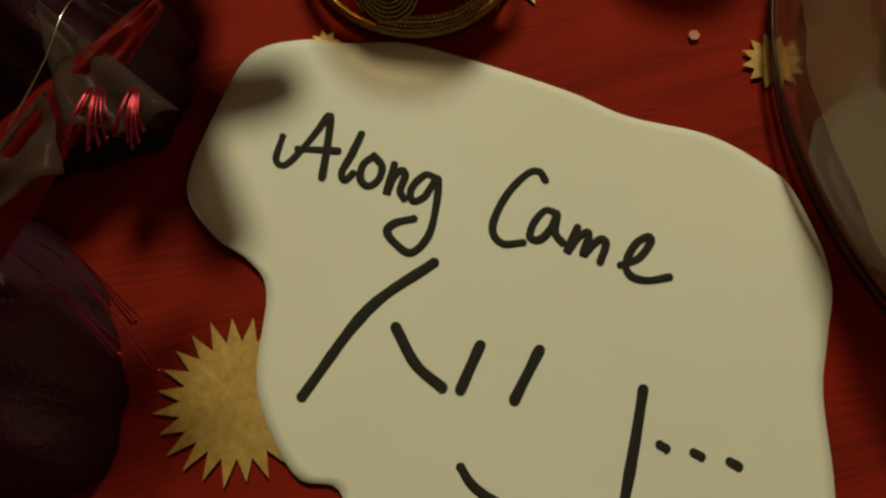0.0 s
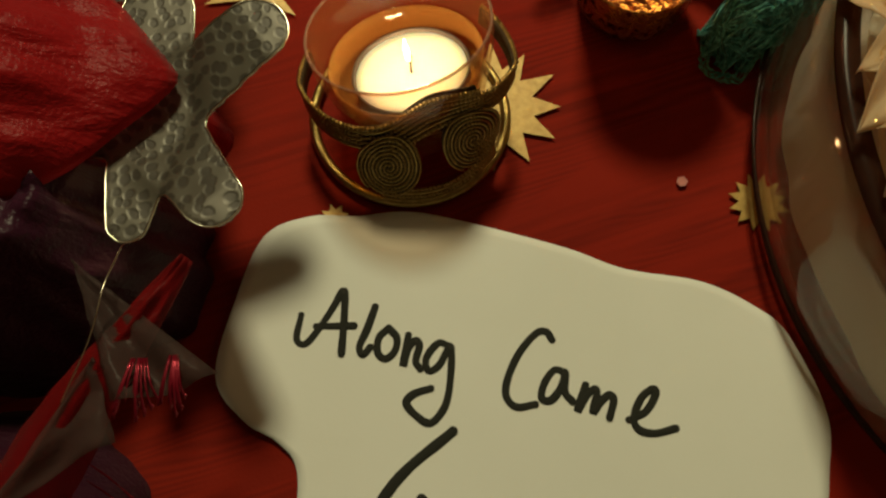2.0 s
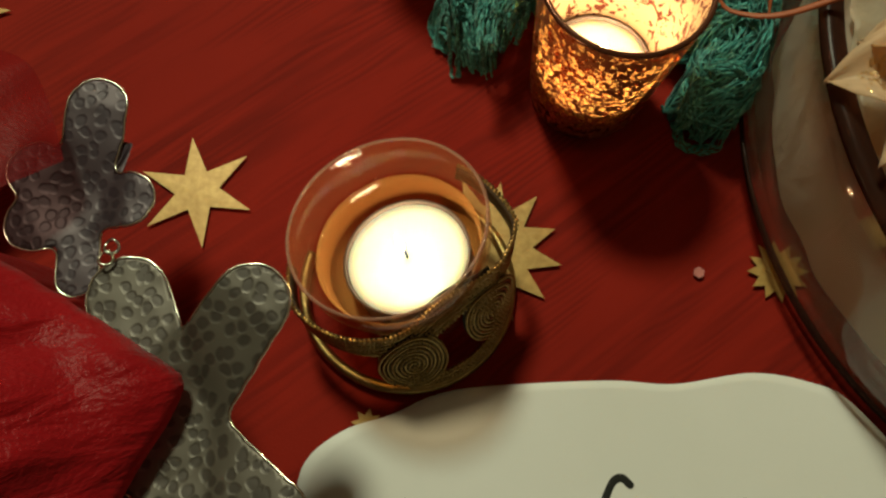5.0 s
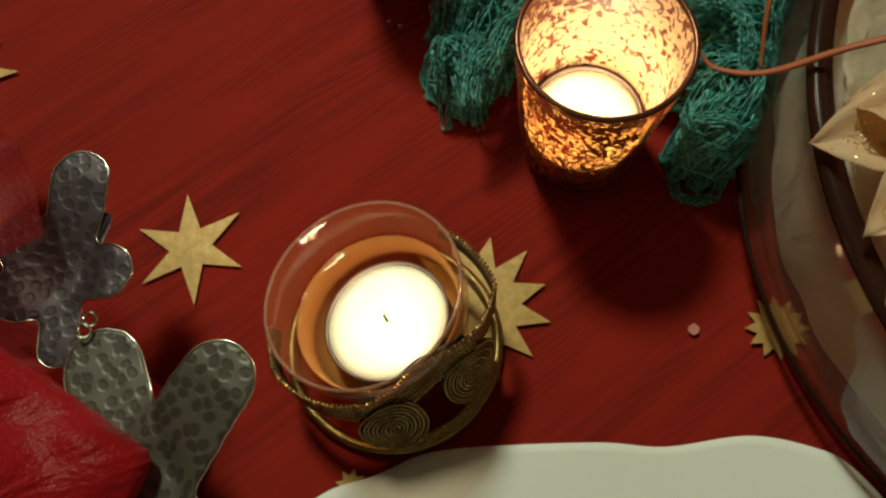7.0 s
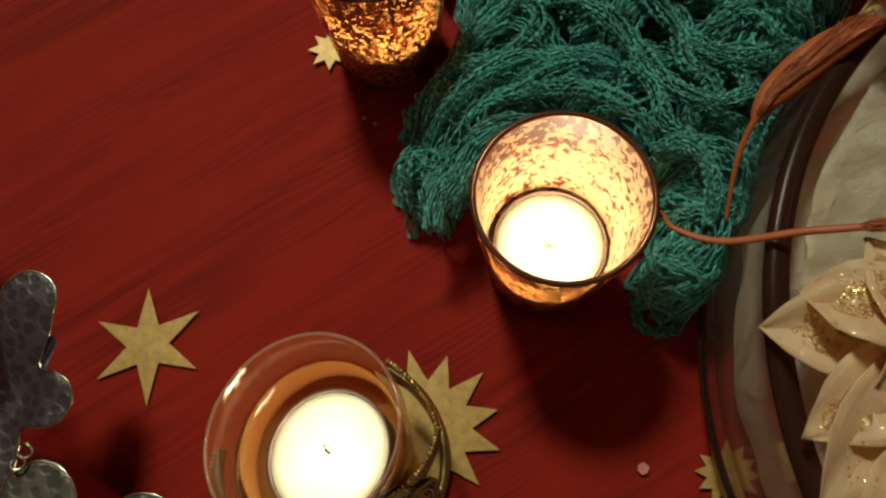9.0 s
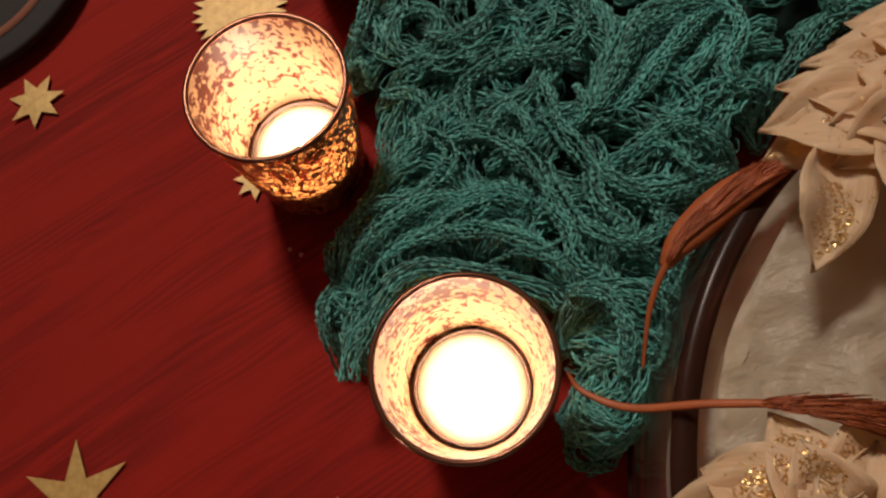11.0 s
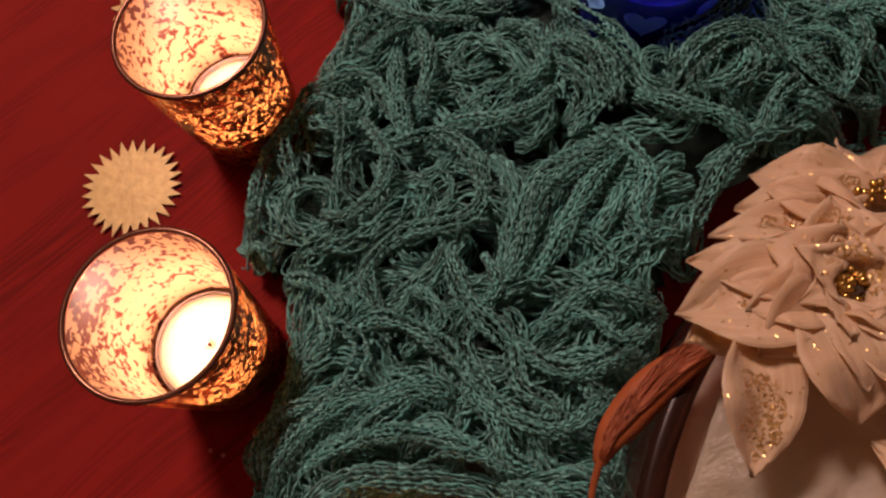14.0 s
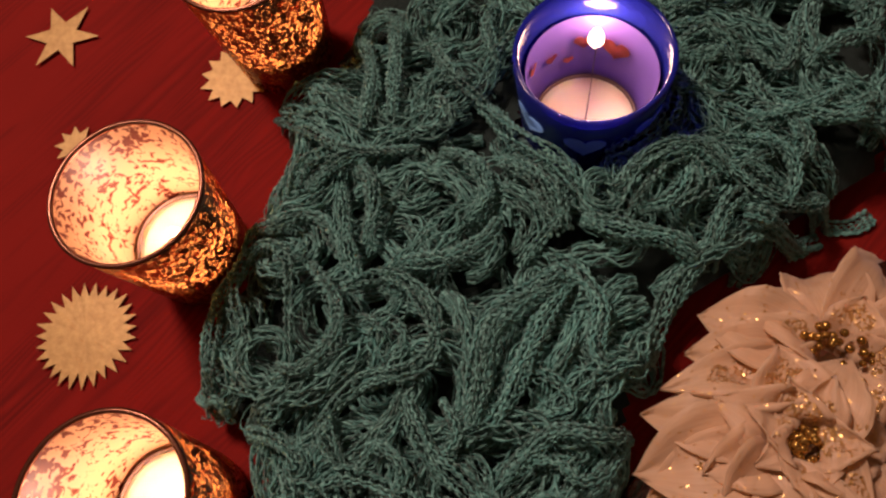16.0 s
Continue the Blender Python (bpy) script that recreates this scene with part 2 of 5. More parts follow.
def mat_petal():
    m, t, b = nodes_of("cream_silk_with_gold_glitter")
    out = t.nodes["Material Output"]
    uv = coords(t, which="UV")
    vec = coords(t)
    sep = t.nodes.new("ShaderNodeSeparateXYZ")
    t.links.new(uv, sep.inputs[0])
    patch = noise_tex(t, vec, 75, 2)
    spark = voronoi(t, vec, 1700, out="Color")
    sp = t.nodes.new("ShaderNodeSeparateColor")
    t.links.new(spark, sp.inputs[0])
    own = t.nodes.new("ShaderNodeObjectInfo").outputs["Random"]
    du = maths(t, "MULTIPLY", maths(t, "SUBTRACT", sep.outputs["X"], 0.60), 3.6)
    dv = maths(t, "MULTIPLY", maths(t, "SUBTRACT", sep.outputs["Y"], 0.50), 3.2)
    spot = maths(t, "SUBTRACT", 1.0, maths(t, "ADD", maths(t, "MULTIPLY", du, du), maths(t, "MULTIPLY", dv, dv)))
    field = maths(t, "ADD", maths(t, "MULTIPLY", spot, 0.45), maths(t, "ADD", maths(t, "MULTIPLY", maths(t, "SUBTRACT", patch, 0.5), 2.2), maths(t, "MULTIPLY", maths(t, "SUBTRACT", own, 0.55), 0.7)))
    mask = ramp(t, field, [(0.16, 0.0), (0.34, 1.0)])
    grain = ramp(t, sp.outputs["Red"], [(0.42, 0.0), (0.48, 1.0)])
    stray = ramp(t, sp.outputs["Blue"], [(0.965, 0.0), (0.975, 1.0)])
    glit = maths(t, "MAXIMUM", maths(t, "MULTIPLY", ramp(t, mask, [(0.3, 0.0), (0.6, 1.0)]), grain), stray)
    silk = mixc(t, noise_tex(t, vec, 60, 4), (0.85, 0.65, 0.41), (0.95, 0.79, 0.56))
    # lengthwise streaks of colour imitate the silk's sheen
    sheen_streak = noise_tex(t, coords(t, (2.2, 34, 1), which="UV"), 1.0, 3, 0.6)
    silk = mixc(t, ramp(t, sheen_streak, [(0.36, 0.55), (0.62, 0.0)]), silk, (0.66, 0.44, 0.24))
    t.links.new(mixc(t, glit, silk, (0.95, 0.66, 0.24)), b.inputs["Base Color"])
    t.links.new(maths(t, "MULTIPLY", glit, 0.75), b.inputs["Metallic"])
    t.links.new(maths(t, "SUBTRACT", 0.46, maths(t, "MULTIPLY", glit, 0.16)), b.inputs["Roughness"])
    hump = maths(t, "ADD", maths(t, "MULTIPLY", sp.outputs["Green"], glit), maths(t, "MULTIPLY", noise_tex(t, coords(t, (3, 26, 1), which="UV"), 1.0, 2), 0.35))
    relief = bump(t, b, hump, 0.45, 0.0010)
    # each grain of glitter faces its own way
    off = t.nodes.new("ShaderNodeVectorMath")
    off.operation = "SUBTRACT"
    off.inputs[1].default_value = (0.5, 0.5, 0.5)
    t.links.new(spark, off.inputs[0])
    wide = t.nodes.new("ShaderNodeVectorMath")
    wide.operation = "SCALE"
    t.links.new(off.outputs[0], wide.inputs[0])
    t.links.new(maths(t, "MULTIPLY", glit, 1.3), wide.inputs["Scale"])
    tip_over = t.nodes.new("ShaderNodeVectorMath")
    t.links.new(relief.outputs["Normal"], tip_over.inputs[0])
    t.links.new(wide.outputs[0], tip_over.inputs[1])
    unit = t.nodes.new("ShaderNodeVectorMath")
    unit.operation = "NORMALIZE"
    t.links.new(tip_over.outputs[0], unit.inputs[0])
    t.links.new(unit.outputs[0], b.inputs["Normal"])
    b.inputs["Specular IOR Level"].default_value = 0.4
    b.inputs["Sheen Weight"].default_value = 0.3
    tr = add(t, "ShaderNodeBsdfTranslucent", Color=(0.93, 0.70, 0.42, 1))
    a = add(t, "ShaderNodeMixShader", Fac=0.50)
    t.links.new(b.outputs[0], a.inputs[1])
    t.links.new(tr.outputs[0], a.inputs[2])
    t.links.new(a.outputs[0], out.inputs["Surface"])
    return m


def mat_wax():
    m, t, b = nodes_of("white_wax")
    vec = coords(t)
    t.links.new(mixc(t, noise_tex(t, vec, 90, 3), (0.86, 0.78, 0.56), (0.92, 0.86, 0.68)), b.inputs["Base Color"])
    b.inputs["Roughness"].default_value = 0.4
    b.inputs["Subsurface Weight"].default_value = 0.6
    b.inputs["Subsurface Radius"].default_value = (0.006, 0.004, 0.002)
    b.inputs["Subsurface Scale"].default_value = 1.0
    bump(t, b, noise_tex(t, vec, 200, 2), 0.1, 0.0005)
    return m


def mat_flame():
    m, t, b = nodes_of("flame")
    b.inputs["Base Color"].default_value = (1, 0.8, 0.4, 1)
    b.inputs["Emission Color"].default_value = (1.0, 0.72, 0.36, 1)
    b.inputs["Emission Strength"].default_value = 14.0
    return m


def mat_yarn():
    m, t, b = nodes_of("teal_yarn")
    vec = coords(t)
    isl = t.nodes.new("ShaderNodeNewGeometry").outputs["Random Per Island"]
    f = noise_tex(t, vec, 600, 3)
    a = mixc(t, isl, (0.006, 0.058, 0.046), (0.050, 0.345, 0.305))
    tone = noise_tex(t, vec, 22, 2)
    a = mixc(t, ramp(t, tone, [(0.4, 0.0), (0.65, 0.4)]), a, (0.014, 0.085, 0.062))
    # pale noise flecks in the colour stand in for sparkle on the strands
    t.links.new(mixc(t, ramp(t, f, [(0.46, 0.0), (0.66, 0.85)]), a, (0.165, 0.55, 0.475)), b.inputs["Base Color"])
    b.inputs["Roughness"].default_value = 0.62
    b.inputs["Sheen Weight"].default_value = 0.15
    bump(t, b, noise_tex(t, vec, 1600, 2), 0.6, 0.0008)
    return m


def mat_bracelet():
    m, t, b = nodes_of("antique_gold_wire")
    vec = coords(t)
    f = noise_tex(t, vec, 420, 3)
    t.links.new(mixc(t, f, (0.13, 0.085, 0.024), (0.58, 0.41, 0.15)), b.inputs["Base Color"])
    b.inputs["Metallic"].default_value = 0.95
    b.inputs["Roughness"].default_value = 0.3
    bump(t, b, voronoi(t, vec, 2200), 0.35, 0.0004)
    return m


M_CLOTH, M_STAR, M_PAPER = mat_tablecloth(), mat_gold_paper(), mat_paper()
M_INK = plain("black_marker_ink", (0.014, 0.014, 0.010), 0.9, 0, 300, 0.1, 0.0003)
M_GLASS = mat_thin_glass("clear_glass", (0.97, 0.88, 0.80), 0.04, 0.05, (0.7, 0.32, 0.14))
# amber body stands in for the orange candle reflection low in the cup
M_AMBER = mat_thin_glass("amber_reflection_layer", (0.95, 0.72, 0.45), 0.06, 0.3, (0.75, 0.36, 0.1))
M_BOWL = mat_thin_glass("bowl_glass", (0.985, 0.965, 0.945), 0.05, 0.03, (0.4, 0.34, 0.28))
M_BLUE = mat_thin_glass("blue_glass", (0.10, 0.12, 0.85), 0.16, 0.35, (0.03, 0.06, 0.6))
# violet stands in for wax and hearts reflected inside the blue glass
M_BLUE_IN = plain("violet_reflection_film", (0.14, 0.09, 0.42), 0.6)
# bright blue carries the candlelight that comes through the outer hearts
M_HEART = plain("backlit_blue_heart", (0.16, 0.46, 1.0), 0.5)
M_HEART_IN = plain("orange_heart", (0.75, 0.20, 0.14), 0.5)
M_COAT_OUT, M_COAT_IN = mat_copper_coat(), mat_pale_lining()
M_LIP = plain("dark_copper_lip", (0.16, 0.06, 0.03), 0.25, 0.7)
# cup colour darkened to carry the gap shadow round the wax
M_TIN = plain("shadow_dark_aluminium", (0.14, 0.10, 0.08), 0.5, 0.6)
M_WAX, M_FLAME = mat_wax(), mat_flame()
M_WICK = plain("charred_wick", (0.03, 0.02, 0.015), 0.9)
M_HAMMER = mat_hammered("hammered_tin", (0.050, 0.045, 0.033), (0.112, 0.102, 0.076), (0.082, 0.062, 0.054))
# purple reflection and deeper shade on the smaller flower, put into its colour
M_HAMMER_VIOLET = mat_hammered("hammered_tin_violet_reflection", (0.030, 0.023, 0.024), (0.064, 0.049, 0.050), (0.056, 0.034, 0.052))
M_EDGE = plain("polished_tin_edge", (0.6, 0.55, 0.44), 0.22, 1.0)
M_RED = mat_sheer("red_organza", (0.60, 0.011, 0.018), 0.30, 0.42, 0.15, 0.30, 0.5, 0.4, 46)
M_RED_SHEER = mat_sheer("sheer_red_organza", (0.42, 0.010, 0.014), 0.62, 0.42, 0.1, 0.2, 0.0, 0.35)
M_PURPLE = mat_sheer("dark_purple_satin", (0.052, 0.007, 0.024), 0.0, 0.36, 0.08, 0.25, 0.5)
M_FILM = mat_sheer("smoky_net", (0.30, 0.20, 0.18), 0.84, 0.3, 0.1)
M_WHITE = mat_sheer("white_organza", (0.92, 0.82, 0.64), 0.26, 0.3, 0.7, 0.4, 0.6, 0.55)
M_VEIL = mat_sheer("organza_veil", (0.94, 0.85, 0.68), 0.34, 0.3, 0.8, 0.4, 0.6, 0.55)
# dark brown body stands in for the red cloth refracted in the clear rim
M_BOWL_RIM = mat_thin_glass("bowl_rim_glass", (0.42, 0.24, 0.18), 0.25, 0.35, (0.06, 0.027, 0.018), 0.12)
M_PETAL, M_YARN, M_BRACELET = mat_petal(), mat_yarn(), mat_bracelet()
# near-black teal puts the shade between the ruffles into the colour
M_KNIT = plain("gap_shade_knit", (0.008, 0.034, 0.029), 0.85, 0, 300, 0.8, 0.003)
M_BEAD = plain("gold_beads", (0.5, 0.29, 0.06), 0.18, 0.9, 200)
M_FEATHER = plain("rust_feather", (0.36, 0.085, 0.018), 0.55, 0, 200)
M_SEQUIN = plain("red_sequins", (0.26, 0.008, 0.026), 0.28, 0.6)
M_DISH = plain("black_lacquer", (0.010, 0.007, 0.006), 0.8)
M_DISH_EDGE = plain("brown_lacquer_edge", (0.16, 0.05, 0.02), 0.8)
M_CHIP = plain("pink_chip", (0.55, 0.2, 0.17), 0.5)
# near-black metal stands in for shade between the bracelet's wires
M_BRACELET_DARK = plain("wire_gap_shade", (0.024, 0.016, 0.006), 0.6, 0.5, 300)
M_WALL = plain("plaster", (0.55, 0.47, 0.38), 0.8, 0, 8, 0.2, 0.002)
M_FLOOR = plain("floor_wood", (0.22, 0.12, 0.06), 0.5, 0, 6, 0.2, 0.002)
M_TABLE = plain("table_wood", (0.2, 0.1, 0.05), 0.45, 0, 10, 0.2, 0.001)


# ---- mesh helpers ----
def mesh_of(name, bm, mat, smooth=True):
    me = bpy.data.meshes.new(name)
    bmesh.ops.scale(bm, vec=(S, S, S), verts=bm.verts)
    bm.normal_update()
    bm.to_mesh(me)
    bm.free()
    me.materials.append(mat)
    if smooth:
        me.shade_smooth()
    return me


def part(name, bm, mat, parent=None, label="", smooth=True):
    ob = new(name, mesh_of(name, bm, mat, smooth))
    if parent is not None:
        ob.parent = parent
    return tagged(ob, label) if label else ob


def thing(name, x, y, z, label, category, group="", turn=(0, 0, 0)):
    ob = new(name)
    ob.empty_display_size = 0.01
    ob.matrix_world = pose(x * S, y * S, z * S, *turn)
    return tagged(ob, label, category, group)


def lathe(profile, n=64, closed=False):
    bm = bmesh.new()
    rings = [[bm.verts.new((r * math.cos(2 * math.pi * i / n), r * math.sin(2 * math.pi * i / n), z)) for i in range(n)] if r > 1e-6
             else [bm.verts.new((0, 0, z))] for r, z in profile]
    pairs = list(zip(rings, rings[1:])) + ([(rings[-1], rings[0])] if closed else [])
    for a, b in pairs:
        for i in range(n):
            j = (i + 1) % n
            if len(a) == 1 and len(b) > 1:
                bm.faces.new((a[0], b[i], b[j]))
            elif len(b) == 1 and len(a) > 1:
                bm.faces.new((a[i], a[j], b[0]))
            elif len(a) > 1:
                bm.faces.new((a[i], a[j], b[j], b[i]))
    bmesh.ops.recalc_face_normals(bm, faces=bm.faces)
    return bm


def smooth_path(pts, steps=8, closed=False):
    """A Catmull-Rom curve through the points."""
    p = [Vector(q) for q in pts]
    out = []
    n = len(p)
    last = n if closed else n - 1
    for i in range(last):
        a, b, c, d = (p[(i - 1) % n] if closed or i else p[0] * 2 - p[1]), p[i], p[(i + 1) % n], (p[(i + 2) % n] if closed or i + 2 < n else p[-1] * 2 - p[-2])
        for k in range(steps):
            u = k / steps
            out.append(0.5 * (2 * b + (c - a) * u + (2 * a - 5 * b + 4 * c - d) * u * u + (3 * b - a - 3 * c + d) * u ** 3))
    if not closed:
        out.append(p[-1])
    return out


def tube(bm, pts, radius, sides=6, closed=False, flat=1.0):
    """A tube along the points; radius is a number or a function of the way from 0 to 1."""
    rings = []
    n = len(pts)
    for i, q in enumerate(pts):
        a, b = pts[(i - 1) % n] if closed or i else pts[0], pts[(i + 1) % n] if closed or i < n - 1 else pts[-1]
        d = (Vector(b) - Vector(a)).normalized()
        side = d.cross(Vector((0, 0, 1)))
        side = side.normalized() if side.length > 1e-4 else Vector((1, 0, 0))
        up = side.cross(d)
        r = radius(i / max(1, n - 1)) if callable(radius) else radius
        rings.append([bm.verts.new(Vector(q) + side * (r * math.cos(2 * math.pi * k / sides)) + up * (flat * r * math.sin(2 * math.pi * k / sides))) for k in range(sides)])
    for i in range(n if closed else n - 1):
        a, b = rings[i], rings[(i + 1) % n]
        for k in range(sides):
            j = (k + 1) % sides
            bm.faces.new((a[k], a[j], b[j], b[k]))
    if not closed:
        bm.faces.new(rings[0][::-1])
        bm.faces.new(rings[-1])
    return bm


def ball(bm, centre, r, seg=8):
    bmesh.ops.create_uvsphere(bm, u_segments=seg, v_segments=max(4, seg - 2), radius=r, matrix=Matrix.Translation(centre))


def slab(x0, y0, z0, x1, y1, z1, bevel=0.0):
    bm = bmesh.new()
    bmesh.ops.create_cube(bm, size=1.0)
    for v in bm.verts:
        v.co = Vector(((x0 + x1) / 2 + v.co.x * (x1 - x0), (y0 + y1) / 2 + v.co.y * (y1 - y0), (z0 + z1) / 2 + v.co.z * (z1 - z0)))
    if bevel:
        bmesh.ops.bevel(bm, geom=bm.edges[:], offset=bevel, segments=2, affect="EDGES")
    return bm


def wobble(x, y, z=0.0, f=1.0):
    return noise.noise(Vector((x * f, y * f, z * f)))


# ---- the room, closed round the table ----
def build_room():
    for name, box, mat in (("floor", (-2.2, -2, -0.88, 2.6, 2.8, -0.84), M_FLOOR), ("ceiling", (-2.2, -2, 1.75, 2.6, 2.8, 1.8), M_WALL),
                           ("wall_west", (-2.25, -2, -0.84, -2.2, 2.8, 1.75), M_WALL), ("wall_east", (2.6, -2, -0.84, 2.65, 2.8, 1.75), M_WALL),
                           ("wall_south", (-2.2, -2.05, -0.84, 2.6, -2, 1.75), M_WALL), ("wall_north", (-2.2, 2.8, -0.84, 2.6, 2.85, 1.75), M_WALL)):
        tagged(part(name, slab(*box), mat, smooth=False), "plain room surface in dim warm light", name.split("_")[0], kind="structure")
    table = thing("table", 0.2, 0.35, -0.84, "wooden dining table under a red tablecloth", "table")
    part("tabletop", slab(-0.6, -0.5, 0.805, 0.6, 0.5, 0.835, 0.003), M_TABLE, table)
    for sx in (-0.54, 0.54):
        for sy in (-0.44, 0.44):
            part("leg", slab(sx - 0.03, sy - 0.03, 0, sx + 0.03, sy + 0.03, 0.805, 0.003), M_TABLE, table)


def build_tablecloth():
    bm = bmesh.new()
    nx, ny = 150, 120
    grid = []
    for i in range(nx + 1):
        row = []
        for j in range(ny + 1):
            x, y = -0.44 + 1.28 * i / nx, -0.19 + 1.08 * j / ny
            u, v = x * 0.96 + y * 0.28, -x * 0.28 + y * 0.96
            z = -0.0011 + 0.0005 * wobble(u * 4, v * 16) + 0.0003 * wobble(u * 20, v * 40)
            row.append(bm.verts.new((x, y, z)))
        grid.append(row)
    for i in range(nx):
        for j in range(ny):
            bm.faces.new((grid[i][j], grid[i + 1][j], grid[i + 1][j + 1], grid[i][j + 1]))
    # the hanging edge
    edge = [e for e in bm.edges if e.is_boundary]
    ex = bmesh.ops.extrude_edge_only(bm, edges=edge)
    for v in [g for g in ex["geom"] if isinstance(g, bmesh.types.BMVert)]:
        v.co.z = -0.22
    tagged(part("tablecloth", bm, M_CLOTH), "red woven tablecloth with faint darker wavy streaks, lying on the table", "tablecloth")


# ---- gold paper stars strewn on the cloth ----
def star(x, y, points, r_out, r_in, turn, label):
    bm = bmesh.new()
    ring = []
    for k in range(2 * points):
        r = (r_out if k % 2 == 0 else r_in) * (1 + 0.04 * float(rng.uniform(-1, 1)))
        a = radians(turn) + math.pi * k / points
        ring.append((r * math.cos(a), r * math.sin(a)))
    lo = [bm.verts.new((p[0], p[1], 0)) for p in ring]
    hi = [bm.verts.new((p[0], p[1], 0.0004)) for p in ring]
    mid = bm.verts.new((0, 0, 0.0005))
    for k in range(2 * points):
        j = (k + 1) % (2 * points)
        bm.faces.new((lo[k], lo[j], hi[j], hi[k]))
        bm.faces.new((hi[k], hi[j], mid))
    bm.faces.new(lo[::-1])
    ob = part("paper_star", bm, M_STAR, smooth=False)
    ob.matrix_world = pose(x * S, y * S, 0.0003)
    tagged(ob, label, "paper star", "gold stars on the tablecloth")


def build_stars():
    star(0.0180, 0.3590, 6, 0.0235, 0.0088, 80, "six-pointed gold paper star flat on the red tablecloth")
    star(0.1190, 0.2970, 12, 0.0300, 0.0175, -2, "twelve-pointed gold paper star half under the gold bracelet")
    star(0.2245, 0.2500, 12, 0.0125, 0.0080, 160, "small gold paper star half under the glass bowl")
    star(0.0350, 0.1160, 24, 0.0268, 0.0188, 176, "large sun-shaped gold paper star beside the paper note")
    star(0.1335, 0.5605, 27, 0.0245, 0.0182, 84, "sun-shaped gold paper star between two copper candle glasses")
    star(0.1205, 0.4710, 8, 0.0105, 0.0058, 165, "tiny gold paper star beside a copper candle glass")
    star(0.0280, 0.5460, 7, 0.0140, 0.0072, 105, "small seven-pointed gold paper star on the cloth")
    star(0.1810, 0.7210, 6, 0.0215, 0.0085, 26, "six-pointed gold paper star far along the tablecloth")
    star(0.2500, 0.6440, 14, 0.0185, 0.0135, 168, "round gold paper star tucked against a copper candle glass")
    star(0.1640, 0.6550, 9, 0.0110, 0.0065, 150, "tiny gold paper star with short points on the cloth")
    star(-0.0560, 0.4720, 6, 0.0200, 0.0078, 346, "gold paper star lying past the metal flowers")
    star(0.0530, 0.2490, 8, 0.0060, 0.0035, 60, "tiny gold paper star peeping out under the note")


# ---- the paper note ----
INK = 0.00135
OUTLINE = [(10.5, 186.9), (16.5, 216.8), (26.1, 241.8), (43.3, 249.7), (62.4, 249.3), (81.5, 250.5), (103.0, 246.0), (143.5, 233.4), (166.5, 223.7),
           (195.7, 217.6), (214.8, 207.1), (226.0, 194.9), (234.5, 164.4), (231.0, 142.3), (227.4, 123.1), (227.3, 90.9), (221.4, 57.8), (173.3, 47.6),
           (122.1, 54.3), (77.1, 69.9), (68.9, 89.0), (54.5, 93.3), (40.4, 119.3), (40.4, 151.3), (33.2, 162.6), (20.9, 170.6)]


def paper_rise(x, y):
    """How far the note curls off the cloth."""
    a = max(0.0, (x - 0.195) / 0.04) ** 2 * max(0.0, 1 - abs(y - 0.175) / 0.06)
    b = max(0.0, (0.045 - x) / 0.035) ** 2
    return 0.0008 + 0.0022 * a + 0.0045 * b


def stroke(bm, pts, width):
    path = smooth_path([(x / 1000, y / 1000, 0) for x, y in pts], 7)
    n = len(path)
    rows = []
    for i, q in enumerate(path):
        d = (path[min(n - 1, i + 1)] - path[max(0, i - 1)]).normalized()
        s = Vector((-d.y, d.x, 0))
        w = width * (0.9 + 0.16 * wobble(q.x, q.y, 3, 130)) / 2
        rows.append([bm.verts.new((*(q + s * w * k).xy, paper_rise(q.x, q.y) + INK - 0.0008 + 0.00025 * i / n - (0.0003 if abs(k) == 1 else 0))) for k in (-1, -0.7, 0.7, 1)])
    for a, b in zip(rows, rows[1:]):
        for k in range(3):
            bm.faces.new((a[k], b[k], b[k + 1], a[k + 1]))
    for end, way in ((0, -1), (n - 1, 1)):
        d = (path[min(n - 1, end + 1)] - path[max(0, end - 1)]).normalized() * way
        q = path[end]
        fan = []
        for k in range(7):
            a = math.pi * (k / 6 - 0.5)
            v = Matrix.Rotation(a, 3, "Z") @ d * (width * 0.45)
            fan.append(bm.verts.new((q.x + v.x, q.y + v.y, paper_rise(q.x, q.y) + INK - 0.0009 + 0.00025 * end / n)))
        bm.faces.new(fan if way > 0 else fan)


